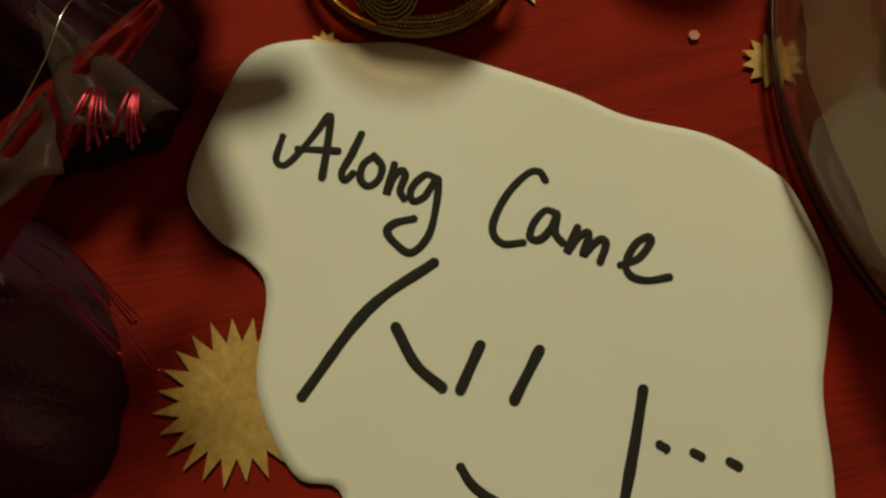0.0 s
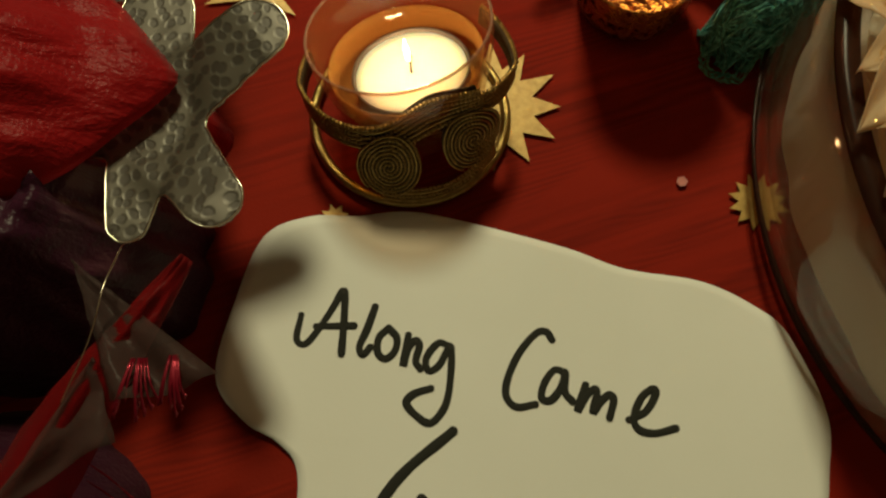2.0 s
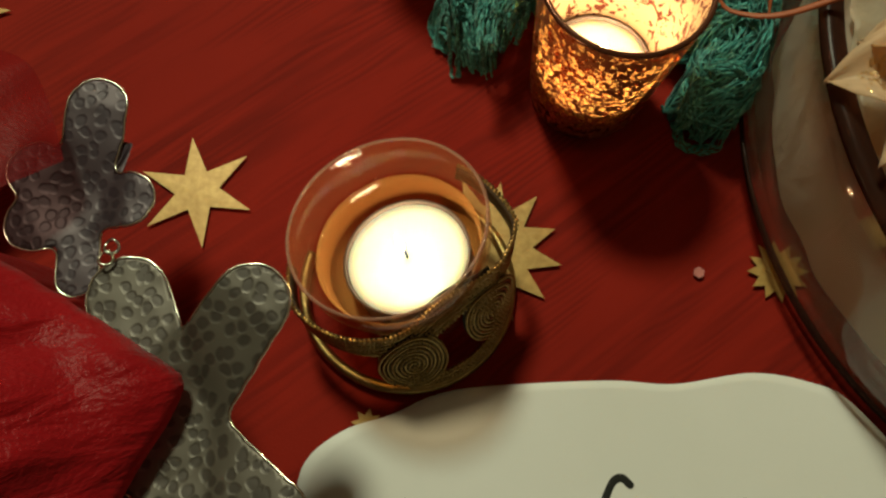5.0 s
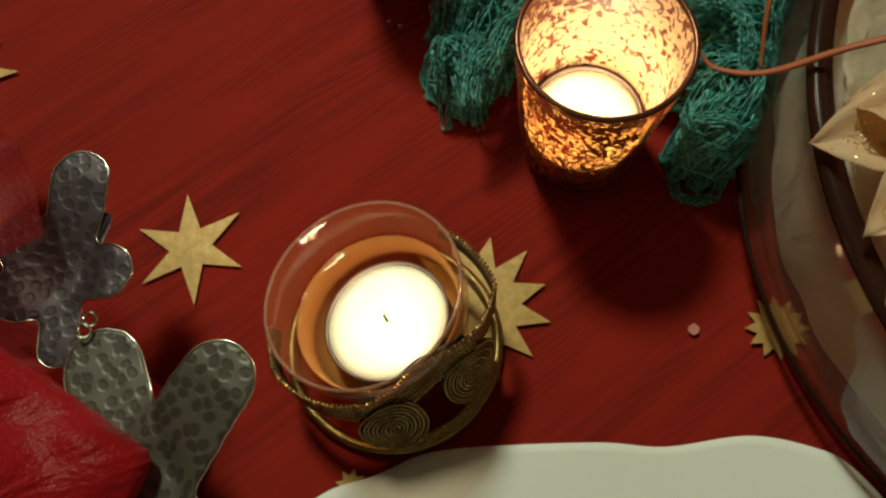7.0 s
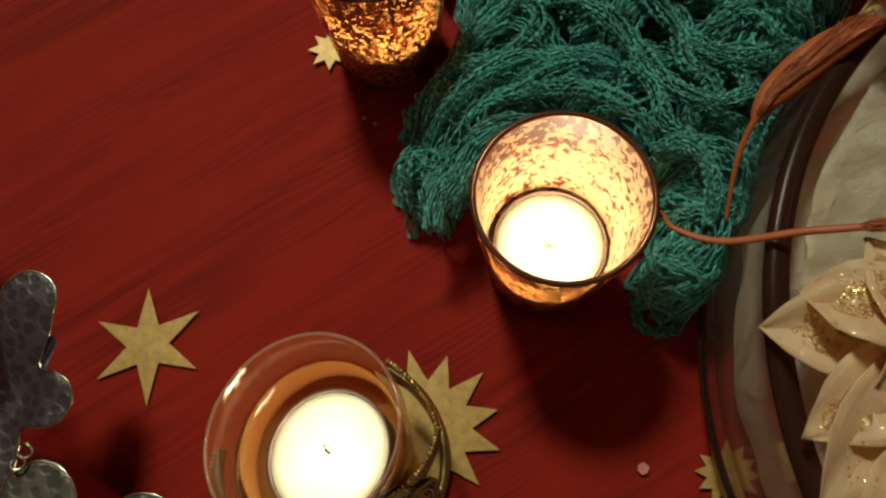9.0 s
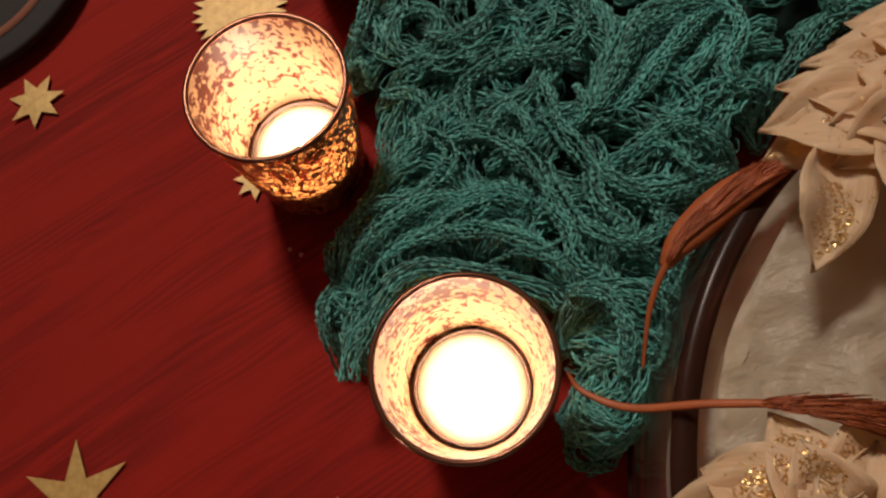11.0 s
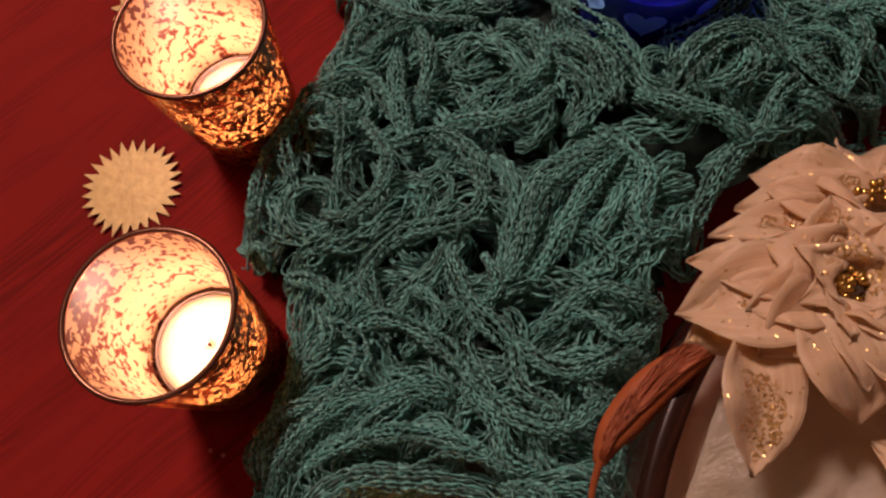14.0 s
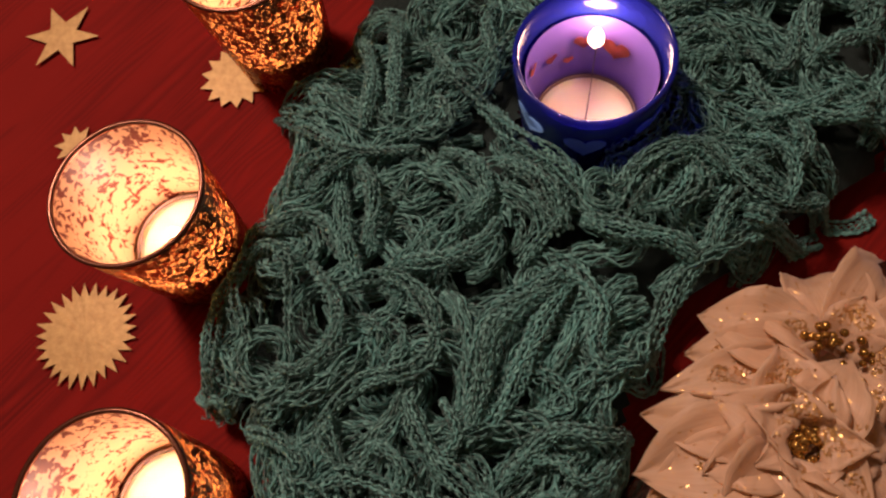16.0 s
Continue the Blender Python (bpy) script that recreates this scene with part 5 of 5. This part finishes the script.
def build_scarf():
    scarf = thing("scarf", 0, 0, 0, "teal open-knit mesh scarf heaped in curly ruffles round the candles", "scarf")
    # the dense inner layer, coloured dark to carry the shade between ruffles
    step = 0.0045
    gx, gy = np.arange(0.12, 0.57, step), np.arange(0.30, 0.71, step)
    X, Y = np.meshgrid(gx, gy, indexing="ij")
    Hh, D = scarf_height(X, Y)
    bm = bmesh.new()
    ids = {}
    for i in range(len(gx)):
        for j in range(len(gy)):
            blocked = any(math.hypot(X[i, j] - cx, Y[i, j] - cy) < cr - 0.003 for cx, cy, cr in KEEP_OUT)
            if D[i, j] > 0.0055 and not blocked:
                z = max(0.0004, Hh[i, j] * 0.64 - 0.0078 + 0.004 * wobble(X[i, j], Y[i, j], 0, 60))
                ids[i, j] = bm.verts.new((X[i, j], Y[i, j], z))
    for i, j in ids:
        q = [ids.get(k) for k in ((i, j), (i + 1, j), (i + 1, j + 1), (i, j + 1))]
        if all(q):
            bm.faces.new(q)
    part("knit", bm, M_KNIT, scarf, "inner knit sheet, coloured dark for the shade in the gaps")
    verts, faces = [], []
    total = 0

    def yarn(line, r, beat=2.1):
        """One strand as a four-sided tube that swells at each stitch."""
        nonlocal total
        n = len(line)
        if n < 4:
            return
        d = np.gradient(line, axis=0)
        d /= np.linalg.norm(d, axis=1, keepdims=True) + 1e-12
        side = np.cross(d, [0, 0, 1.0])
        side /= np.linalg.norm(side, axis=1, keepdims=True) + 1e-9
        up = np.cross(side, d)
        tw = r * (0.80 + 0.42 * np.sin(np.arange(n) * beat + rng.uniform(0, 6)))[:, None]
        ring = np.stack([line + side * tw, line + up * tw, line - side * tw, line - up * tw], 1).reshape(-1, 3)
        verts.append(ring)
        base = total
        for i in range(n - 1):
            for k in range(4):
                m = (k + 1) % 4
                faces.append((base + 4 * i + k, base + 4 * i + m, base + 4 * i + 4 + m, base + 4 * i + 4 + k))
        total += 4 * n

    def ruffle(width, *pts):
        """A rolled fold of the knit along the points (in thousandths): a bundle of stitched strands bent over its back."""
        line = smooth_path([(x / 1000, y / 1000, 0) for x, y in pts], 10)
        raw = np.array([(p.x, p.y) for p in line])
        way = np.concatenate([[0], np.cumsum(np.hypot(*np.diff(raw, axis=0).T))])
        n = max(12, int(way[-1] / 0.0008))
        at_s = np.linspace(0, way[-1], n)
        xy = np.column_stack([np.interp(at_s, way, raw[:, 0]), np.interp(at_s, way, raw[:, 1])])
        for cx, cy, cr in KEEP_OUT:
            away = xy - [cx, cy]
            far = np.hypot(*away.T)
            low = cr + 0.002 + width / 2200
            xy = np.where((far < low)[:, None], [cx, cy] + away / (far[:, None] + 1e-9) * low, xy)
        h = scarf_height(xy[:, 0], xy[:, 1])[0]
        h = np.convolve(np.pad(h, 4, "edge"), np.ones(9) / 9, "valid")
        u = np.linspace(0, 1, n)
        half = width / 2000 * (0.62 + 0.38 * np.sin(math.pi * u) ** 0.6) * (1 + 0.14 * np.sin(at_s * 260 + rng.uniform(0, 6)))
        z0 = h - 0.45 * half - 0.007 * (1 - np.sin(math.pi * np.clip(u, 0.02, 0.98)) ** 0.35) + rng.uniform(-0.002, 0.004)
        g = np.gradient(xy, axis=0)
        g /= np.linalg.norm(g, axis=1, keepdims=True) + 1e-12
        nrm = np.stack([-g[:, 1], g[:, 0]], 1)
        strands = max(6, int(width * 1.75))
        lean = rng.uniform(-0.35, 0.35)
        for k in range(strands):
            ph = rng.uniform(0, 6.3)
            th = math.pi * (-0.22 + 1.44 * (k + 0.5) / strands) + lean + 0.10 * np.sin(at_s * rng.uniform(150, 420) + ph)
            stitch = 0.00034 * np.sin(at_s * rng.uniform(1500, 2100) + ph)
            loose = 1 + (0.22 if k % 4 == 0 else 0.07) * np.sin(at_s * rng.uniform(120, 300) + ph)
            lat = half * loose * np.cos(th) + stitch
            z = z0 + 0.95 * half * loose * np.sin(th) + 0.00016 * rng.standard_normal(n)
            p = np.column_stack([xy + nrm * lat[:, None], np.maximum(z, 0.0009)])
            a, b = (0, n) if rng.uniform() < 0.7 else sorted(int(v) for v in rng.uniform(0, n, 2))
            yarn(p[a:b], rng.uniform(0.00042, 0.00066), rng.uniform(1.4, 2.0))
        # loose threads that stray off the fold
        for k in range(int(2 + n / 18)):
            i = int(rng.integers(0, n))
            c = np.array([*xy[i], max(0.002, z0[i] + half[i])])
            th = np.linspace(0, rng.uniform(2, 5), 12) + rng.uniform(0, 6)
            rr = rng.uniform(0.0012, 0.0042)
            p = np.column_stack([c[0] + rr * np.cos(th), c[1] + rr * np.sin(th), c[2] + 0.0012 * np.sin(th * 2)])
            p += 0.0003 * rng.standard_normal(p.shape)
            p[:, 2] = np.maximum(p[:, 2], 0.0009)
            yarn(p, 0.00026)

    made, tries = 0, 0
    while made < 330 and tries < 6000:
        tries += 1
        near = rng.uniform() < 0.75
        x, y = (rng.uniform(0.13, 0.46), rng.uniform(0.31, 0.60)) if near else (rng.uniform(0.13, 0.55), rng.uniform(0.31, 0.69))
        if made % 8 == 0:
            x, y = rng.uniform(0.130, 0.180), rng.uniform(0.365, 0.430)
        elif made % 8 == 4:
            x, y = rng.uniform(0.205, 0.250), rng.uniform(0.310, 0.360)
        if edge_distance(np.array([x]), np.array([y]))[0] < 0.003:
            continue
        curl = rng.uniform() < 0.42
        turn = (rng.choice([-1, 1]) * rng.uniform(0.10, 0.27)) if curl else rng.uniform(-0.06, 0.06)
        a = wobble(x, y, 0, 14) * 6 + rng.uniform(-0.5, 0.5)
        line = []
        for i in range(int(rng.integers(18, 36))):
            line.append((x, y))
            a += turn + 0.22 * wobble(x, y, 2.0, 48)
            x, y = x + 0.0026 * math.cos(a), y + 0.0026 * math.sin(a)
            if curl:
                turn *= 1.012
        xy = np.array(line)
        h, d = scarf_height(xy[:, 0], xy[:, 1])
        ok = d > 0.001
        for cx, cy, cr in KEEP_OUT:
            ok &= np.hypot(xy[:, 0] - cx, xy[:, 1] - cy) > cr + 0.003
        if not ok.all():
            stop = int(np.argmin(ok))
            xy, h = xy[:stop], h[:stop]
        if len(xy) < 8:
            continue
        made += 1
        n = len(xy)
        u = np.linspace(0, 1, n)
        level = -0.006 - 0.016 * rng.uniform()
        arch = 0.005 * np.sin(math.pi * u) - 0.003 + 0.002 * np.sin(u * rng.uniform(3, 8) + rng.uniform(0, 6))
        g = np.gradient(xy, axis=0)
        g /= np.linalg.norm(g, axis=1, keepdims=True) + 1e-12
        nrm = np.stack([-g[:, 1], g[:, 0]], 1)
        width = rng.uniform(0.0030, 0.0060) * (0.55 + 0.45 * np.sin(math.pi * u) ** 0.6)
        strands = int(rng.integers(13, 19))
        spin = rng.uniform(-0.10, 0.10)
        for s in range(strands):
            ph = rng.uniform(0, 6.3)
            lace = (0.45 if s % 3 == 0 else 0.14) * np.sin(np.arange(n) * rng.uniform(0.7, 1.5) + ph)
            th = math.pi * (s / (strands - 1) * 1.3 - 0.15) + spin * np.arange(n) * (1 if s % 2 else -1) + lace
            swell = 1 + 0.22 * np.sin(np.arange(n) * rng.uniform(0.4, 0.9) + ph)
            lat = width * swell * np.cos(th) + 0.00025 * rng.standard_normal(n)
            z = h + level + arch + 0.85 * width * swell * np.sin(th) + 0.00025 * rng.standard_normal(n)
            p = np.column_stack([xy + nrm * lat[:, None], np.maximum(z, 0.0009)])
            yarn(p, rng.uniform(0.00036, 0.00066))
        for k in range(3):
            i = int(rng.integers(2, n - 4))
            c = np.array([xy[i, 0], xy[i, 1], max(0.002, h[i] + level + 0.002)])
            th = np.linspace(0, rng.uniform(3, 6), 10)
            rr = rng.uniform(0.0015, 0.006)
            p = np.column_stack([c[0] + rr * np.cos(th), c[1] + rr * np.sin(th), c[2] + 0.002 * np.sin(th * 2)])
            p[:, 2] = np.maximum(p[:, 2], 0.0009)
            p += 0.0005 * rng.standard_normal(p.shape)
            p[:, 2] = np.maximum(p[:, 2], 0.0009)
            yarn(p, 0.0003)
    # the folds that lie on top
    ruffle(6.0, (176, 486), (194, 515), (212, 548), (235, 539), (251, 532), (252, 511))
    ruffle(4.4, (210, 486), (218, 479), (234, 482), (242, 493), (240, 514))
    ruffle(3.2, (206, 499), (211, 525), (227, 532), (233, 516), (219, 491))
    ruffle(6.4, (246, 499), (264, 491), (270, 473), (264, 458), (252, 456), (236, 462), (221, 460), (215, 452), (215, 430))
    ruffle(6.8, (267, 543), (257, 519), (252, 496))
    ruffle(6.8, (246, 451), (244, 430), (248, 415), (252, 400))
    ruffle(9.0, (261, 428), (274, 442), (286, 454), (307, 456), (317, 458))
    ruffle(7.0, (266, 424), (281, 432), (300, 445), (318, 453))
    ruffle(8.0, (330, 420), (343, 428), (354, 434), (365, 437))
    ruffle(5.6, (260, 407), (273, 411), (285, 411), (297, 403), (309, 398))
    ruffle(3.6, (271, 408), (279, 403), (284, 393), (300, 392))
    ruffle(5.2, (186, 476), (199, 461), (202, 449), (196, 448))
    ruffle(3.2, (219, 435), (230, 440), (234, 427), (227, 424))
    ruffle(3.2, (243, 475), (253, 479), (257, 467), (251, 462), (242, 467))
    ruffle(6.0, (270, 493), (284, 484), (299, 482), (310, 488))
    ruffle(5.6, (306, 526), (314, 514), (311, 499), (299, 493))
    ruffle(9.0, (327, 511), (332, 492), (328, 470))
    ruffle(3.2, (306, 467), (320, 472), (332, 476))
    ruffle(5.2, (278, 543), (275, 526), (262, 509))
    ruffle(6.0, (322, 457), (322, 440), (312, 427), (315, 414))
    ruffle(8.0, (335, 471), (344, 458), (356, 447), (363, 433))
    ruffle(6.0, (351, 473), (368, 476), (385, 471), (391, 456))
    ruffle(4.0, (366, 456), (378, 456), (382, 470))
    ruffle(8.0, (386, 442), (403, 430), (428, 424))
    ruffle(6.0, (392, 466), (396, 447), (407, 437), (429, 433))
    ruffle(4.8, (171, 430), (184, 442), (199, 442), (203, 430), (189, 422), (175, 422))
    ruffle(5.2, (143, 412), (153, 433), (171, 445), (180, 451))
    ruffle(7.2, (185, 409), (200, 412), (216, 410), (226, 403))
    ruffle(6.8, (174, 407), (186, 404), (201, 406), (211, 408))
    ruffle(7.2, (193, 390), (211, 390), (224, 382), (234, 384))
    ruffle(6.0, (230, 403), (234, 389), (233, 375), (239, 368))
    ruffle(6.4, (251, 409), (247, 394), (253, 383), (251, 371))
    ruffle(5.6, (263, 394), (268, 380), (271, 367), (263, 357))
    ruffle(5.2, (257, 398), (272, 394), (284, 383), (292, 376))
    ruffle(3.6, (245, 425), (256, 428), (257, 442))
    ruffle(4.0, (285, 436), (294, 427), (294, 416), (285, 418))
    ruffle(5.2, (246, 546), (257, 555), (273, 555))
    ruffle(2.8, (170, 494), (182, 490), (182, 481))
    ruffle(5.2, (134, 373), (139, 396), (152, 414), (164, 425), (180, 422))
    ruffle(6.0, (148, 402), (161, 412), (178, 416), (193, 417), (209, 409))
    ruffle(6.0, (167, 404), (183, 404), (201, 400), (219, 388), (229, 373))
    ruffle(4.4, (147, 368), (145, 379), (155, 392))
    ruffle(5.2, (226, 368), (236, 361), (239, 347), (233, 333))
    ruffle(5.6, (225, 344), (233, 340), (246, 336), (255, 347), (252, 362))
    ruffle(4.0, (215, 325), (212, 312), (225, 307), (228, 316), (221, 327))
    ruffle(6.0, (235, 409), (238, 389), (253, 376), (274, 379))
    ruffle(6.0, (252, 408), (261, 393), (279, 389), (309, 398))
    ruffle(6.0, (196, 439), (214, 438), (229, 420), (233, 402))
    ruffle(4.8, (181, 436), (194, 440), (196, 454))
    ruffle(4.0, (260, 356), (272, 368), (290, 381))
    ruffle(4.4, (256, 606), (268, 565), (281, 546), (301, 535))
    ruffle(6.0, (308, 601), (302, 579), (286, 556))
    ruffle(6.0, (326, 601), (315, 582), (299, 555))
    ruffle(5.6, (333, 582), (332, 561), (335, 538))
    ruffle(6.8, (332, 537), (333, 518), (340, 498), (340, 480))
    ruffle(6.0, (358, 488), (376, 491), (399, 498), (412, 493))
    ruffle(5.2, (415, 518), (429, 516), (440, 503))
    ruffle(5.2, (438, 504), (445, 486), (462, 499))
    ruffle(6.0, (453, 483), (471, 482), (484, 475))
    ruffle(6.0, (445, 470), (451, 458), (467, 456))
    ruffle(5.6, (382, 461), (401, 457), (409, 442))
    ruffle(6.0, (346, 463), (366, 471), (386, 470))
    ruffle(7.2, (421, 437), (442, 422), (453, 421))
    ruffle(8.0, (385, 436), (406, 428), (421, 424))
    ruffle(6.0, (253, 544), (271, 547), (283, 545))
    ruffle(4.8, (349, 553), (355, 571), (365, 578))
    # the far end of the heap, in short unruly folds
    for k in range(54):
        x, y = rng.uniform(0.375, 0.54), rng.uniform(0.432, 0.63)
        a, bend = rng.uniform(0, 6.3), rng.uniform(-0.9, 0.9)
        pts = []
        for step in range(4):
            pts.append((1000 * x, 1000 * y))
            x, y, a = x + 0.012 * math.cos(a), y + 0.012 * math.sin(a), a + bend
        inside = edge_distance(np.array([p[0] / 1000 for p in pts]), np.array([p[1] / 1000 for p in pts]))
        if inside.min() > 0.002:
            ruffle(rng.uniform(4.0, 7.0), *pts)
    # ruffles drawn up round the foot of the blue glass and behind the nearest copper one
    for (bx, by, br), first, last, low, high, count in ((KEEP_OUT[-1], 2.6, 5.4, 0.022, 0.038, 14), (KEEP_OUT[0], 0.3, 2.1, 0.014, 0.044, 16)):
        for k in range(count):
            a0, sweep = rng.uniform(first, last), rng.uniform(0.6, 1.3)
            th = np.linspace(a0, a0 + sweep, 30)
            rad = br + rng.uniform(0.006, 0.013) + 0.003 * np.sin(th * rng.uniform(3, 6))
            zc = rng.uniform(low, high)
            for p in range(12):
                o = 2 * math.pi * p / 12
                line = np.column_stack([bx + (rad + 0.0036 * math.cos(o)) * np.cos(th), by + (rad + 0.0036 * math.cos(o)) * np.sin(th), zc + 0.0036 * math.sin(o) + 0.002 * np.sin(th * 4 + k)])
                yarn(line + 0.0003 * rng.standard_normal(line.shape), rng.uniform(0.0004, 0.00062), 1.7)
    me = bpy.data.meshes.new("yarn")
    me.from_pydata((np.concatenate(verts) * S).tolist(), [], faces)
    me.materials.append(M_YARN)
    me.shade_smooth()
    ob = new("yarn", me)
    ob.parent = scarf
    tagged(ob, "teal ruffled yarn", kind="stuff")


# ---- blue heart candle ----
def build_blue():
    x, y, z = 0.3705, 0.5170, 0.0015
    g = thing("candle_glass", x, y, z, "cobalt blue candle glass with hearts, sunk in the teal scarf", "candle holder", "", (0, 0, 0))
    H, R, R0 = 0.072, 0.0303, 0.0248
    prof = [(0, 0), (R0, 0), (R0 + 0.001, 0.002), (R0 + 0.002, 0.02), (R - 0.001, 0.055), (R, H)]
    part("glass", lathe(prof + [(R - 0.001, H + 0.0008), (R - 0.0022, H)] + [(max(0, r - 0.0022), q + 0.002) for r, q in prof[::-1][1:]], 72), M_BLUE, g)
    part("lining", lathe([(R - 0.0048, 0.060), (R0 + 0.0002, 0.03), (R0 - 0.0018, 0.006), (0, 0.0052)], 64), M_BLUE_IN, g, "violet film added for reflections of wax and hearts")

    def heart(radius_at, ang, zc, size, mat, name, out):
        bm = bmesh.new()
        ring = []
        for i in range(28):
            t = 2 * math.pi * i / 28
            hx, hy = 16 * math.sin(t) ** 3 / 16, (13 * math.cos(t) - 5 * math.cos(2 * t) - 2 * math.cos(3 * t) - math.cos(4 * t)) / 16
            zz = zc + size * hy
            rr = radius_at(zz) + out
            a = ang + size * hx / rr
            ring.append(bm.verts.new((rr * math.cos(a), rr * math.sin(a), zz)))
        rr = radius_at(zc) + out
        mid = bm.verts.new((rr * math.cos(ang), rr * math.sin(ang), zc))
        for i in range(28):
            bm.faces.new((ring[i], ring[(i + 1) % 28], mid))
        bmesh.ops.solidify(bm, geom=bm.faces[:], thickness=0.0003)
        part(name, bm, mat, g, "heart on the glass")

    outer = lambda q: R0 + 0.002 + (R - R0 - 0.002) * max(0, q - 0.02) / (H - 0.02)
    inner = lambda q: R0 + (R - 0.0048 - R0) * (q - 0.03) / 0.03 - 0.0006
    for k in range(7):
        heart(outer, radians(-129 + 52 * k), 0.054 + 0.003 * (k % 2), 0.0082, M_HEART, "heart", 0.0006)
    for k, (ang, zc, size) in enumerate(((60, 0.045, 0.0045), (95, 0.040, 0.003), (125, 0.047, 0.0035), (28, 0.043, 0.0065), (155, 0.041, 0.006), (75, 0.034, 0.0025))):
        heart(inner, radians(ang), zc, size, M_HEART_IN, "heart", -0.0005)
    # flame and wick drawn out to where the flame's wall reflection shows
    tealight(x, y, z + 0.0056, 1.5, 0.0215, 0.018, 0.8, (0, 0, 0), 0.020, (0.0135, 0.0155))


def build_dish():
    d = thing("dark_dish", -0.004, 0.641, 0, "low round black lacquer dish with a brown inner edge", "dish")
    part("dish", lathe([(0, 0.0), (0.068, 0.0), (0.0755, 0.003), (0.0775, 0.008), (0.0755, 0.0095), (0.062, 0.006), (0, 0.005)], 80), M_DISH, d)
    part("inlay", lathe([(0.0575, 0.0058), (0.0585, 0.0072), (0.0615, 0.0076), (0.0625, 0.0064)], 80), M_DISH_EDGE, d, "brown ring inside the dish")


def build_chips():
    for x, y, s in ((0.1944, 0.2601, 0.0026), (0.1310, 0.4290, 0.0014), (0.1270, 0.4330, 0.0012)):
        bm = bmesh.new()
        k = 6
        ring = [(s * (0.6 + 0.4 * float(rng.uniform())) * math.cos(2 * math.pi * i / k), s * (0.6 + 0.4 * float(rng.uniform())) * math.sin(2 * math.pi * i / k)) for i in range(k)]
        lo, hi = [bm.verts.new((*p, 0)) for p in ring], [bm.verts.new((*p, 0.0006)) for p in ring]
        bm.faces.new(lo[::-1])
        bm.faces.new(hi)
        for i in range(k):
            bm.faces.new((lo[i], lo[(i + 1) % k], hi[(i + 1) % k], hi[i]))
        ob = part("paper_chip", bm, M_CHIP, smooth=False)
        ob.matrix_world = pose(x * S, y * S, 0.0002)
        tagged(ob, "tiny pinkish paper chip on the tablecloth", "chip", "paper chips")


build_room()
build_tablecloth()
build_bowl()
build_scarf()
build_bundle()
build_organza()
copper_glass(0.1833, 0.3495, "speckled copper candle glass standing before the teal scarf", 10)
copper_glass(0.1470, 0.4667, "speckled copper candle glass beside the scarf's edge", 75)
copper_glass(0.1960, 0.5643, "speckled copper candle glass near the sun-shaped star", 160)
copper_glass(0.2780, 0.6400, "speckled copper candle glass at the scarf's far edge", 230)
build_bracelet()
build_metal_flowers()
build_flowers()
build_feathers()
build_blue()
build_note()
build_stars()
build_dish()
build_chips()
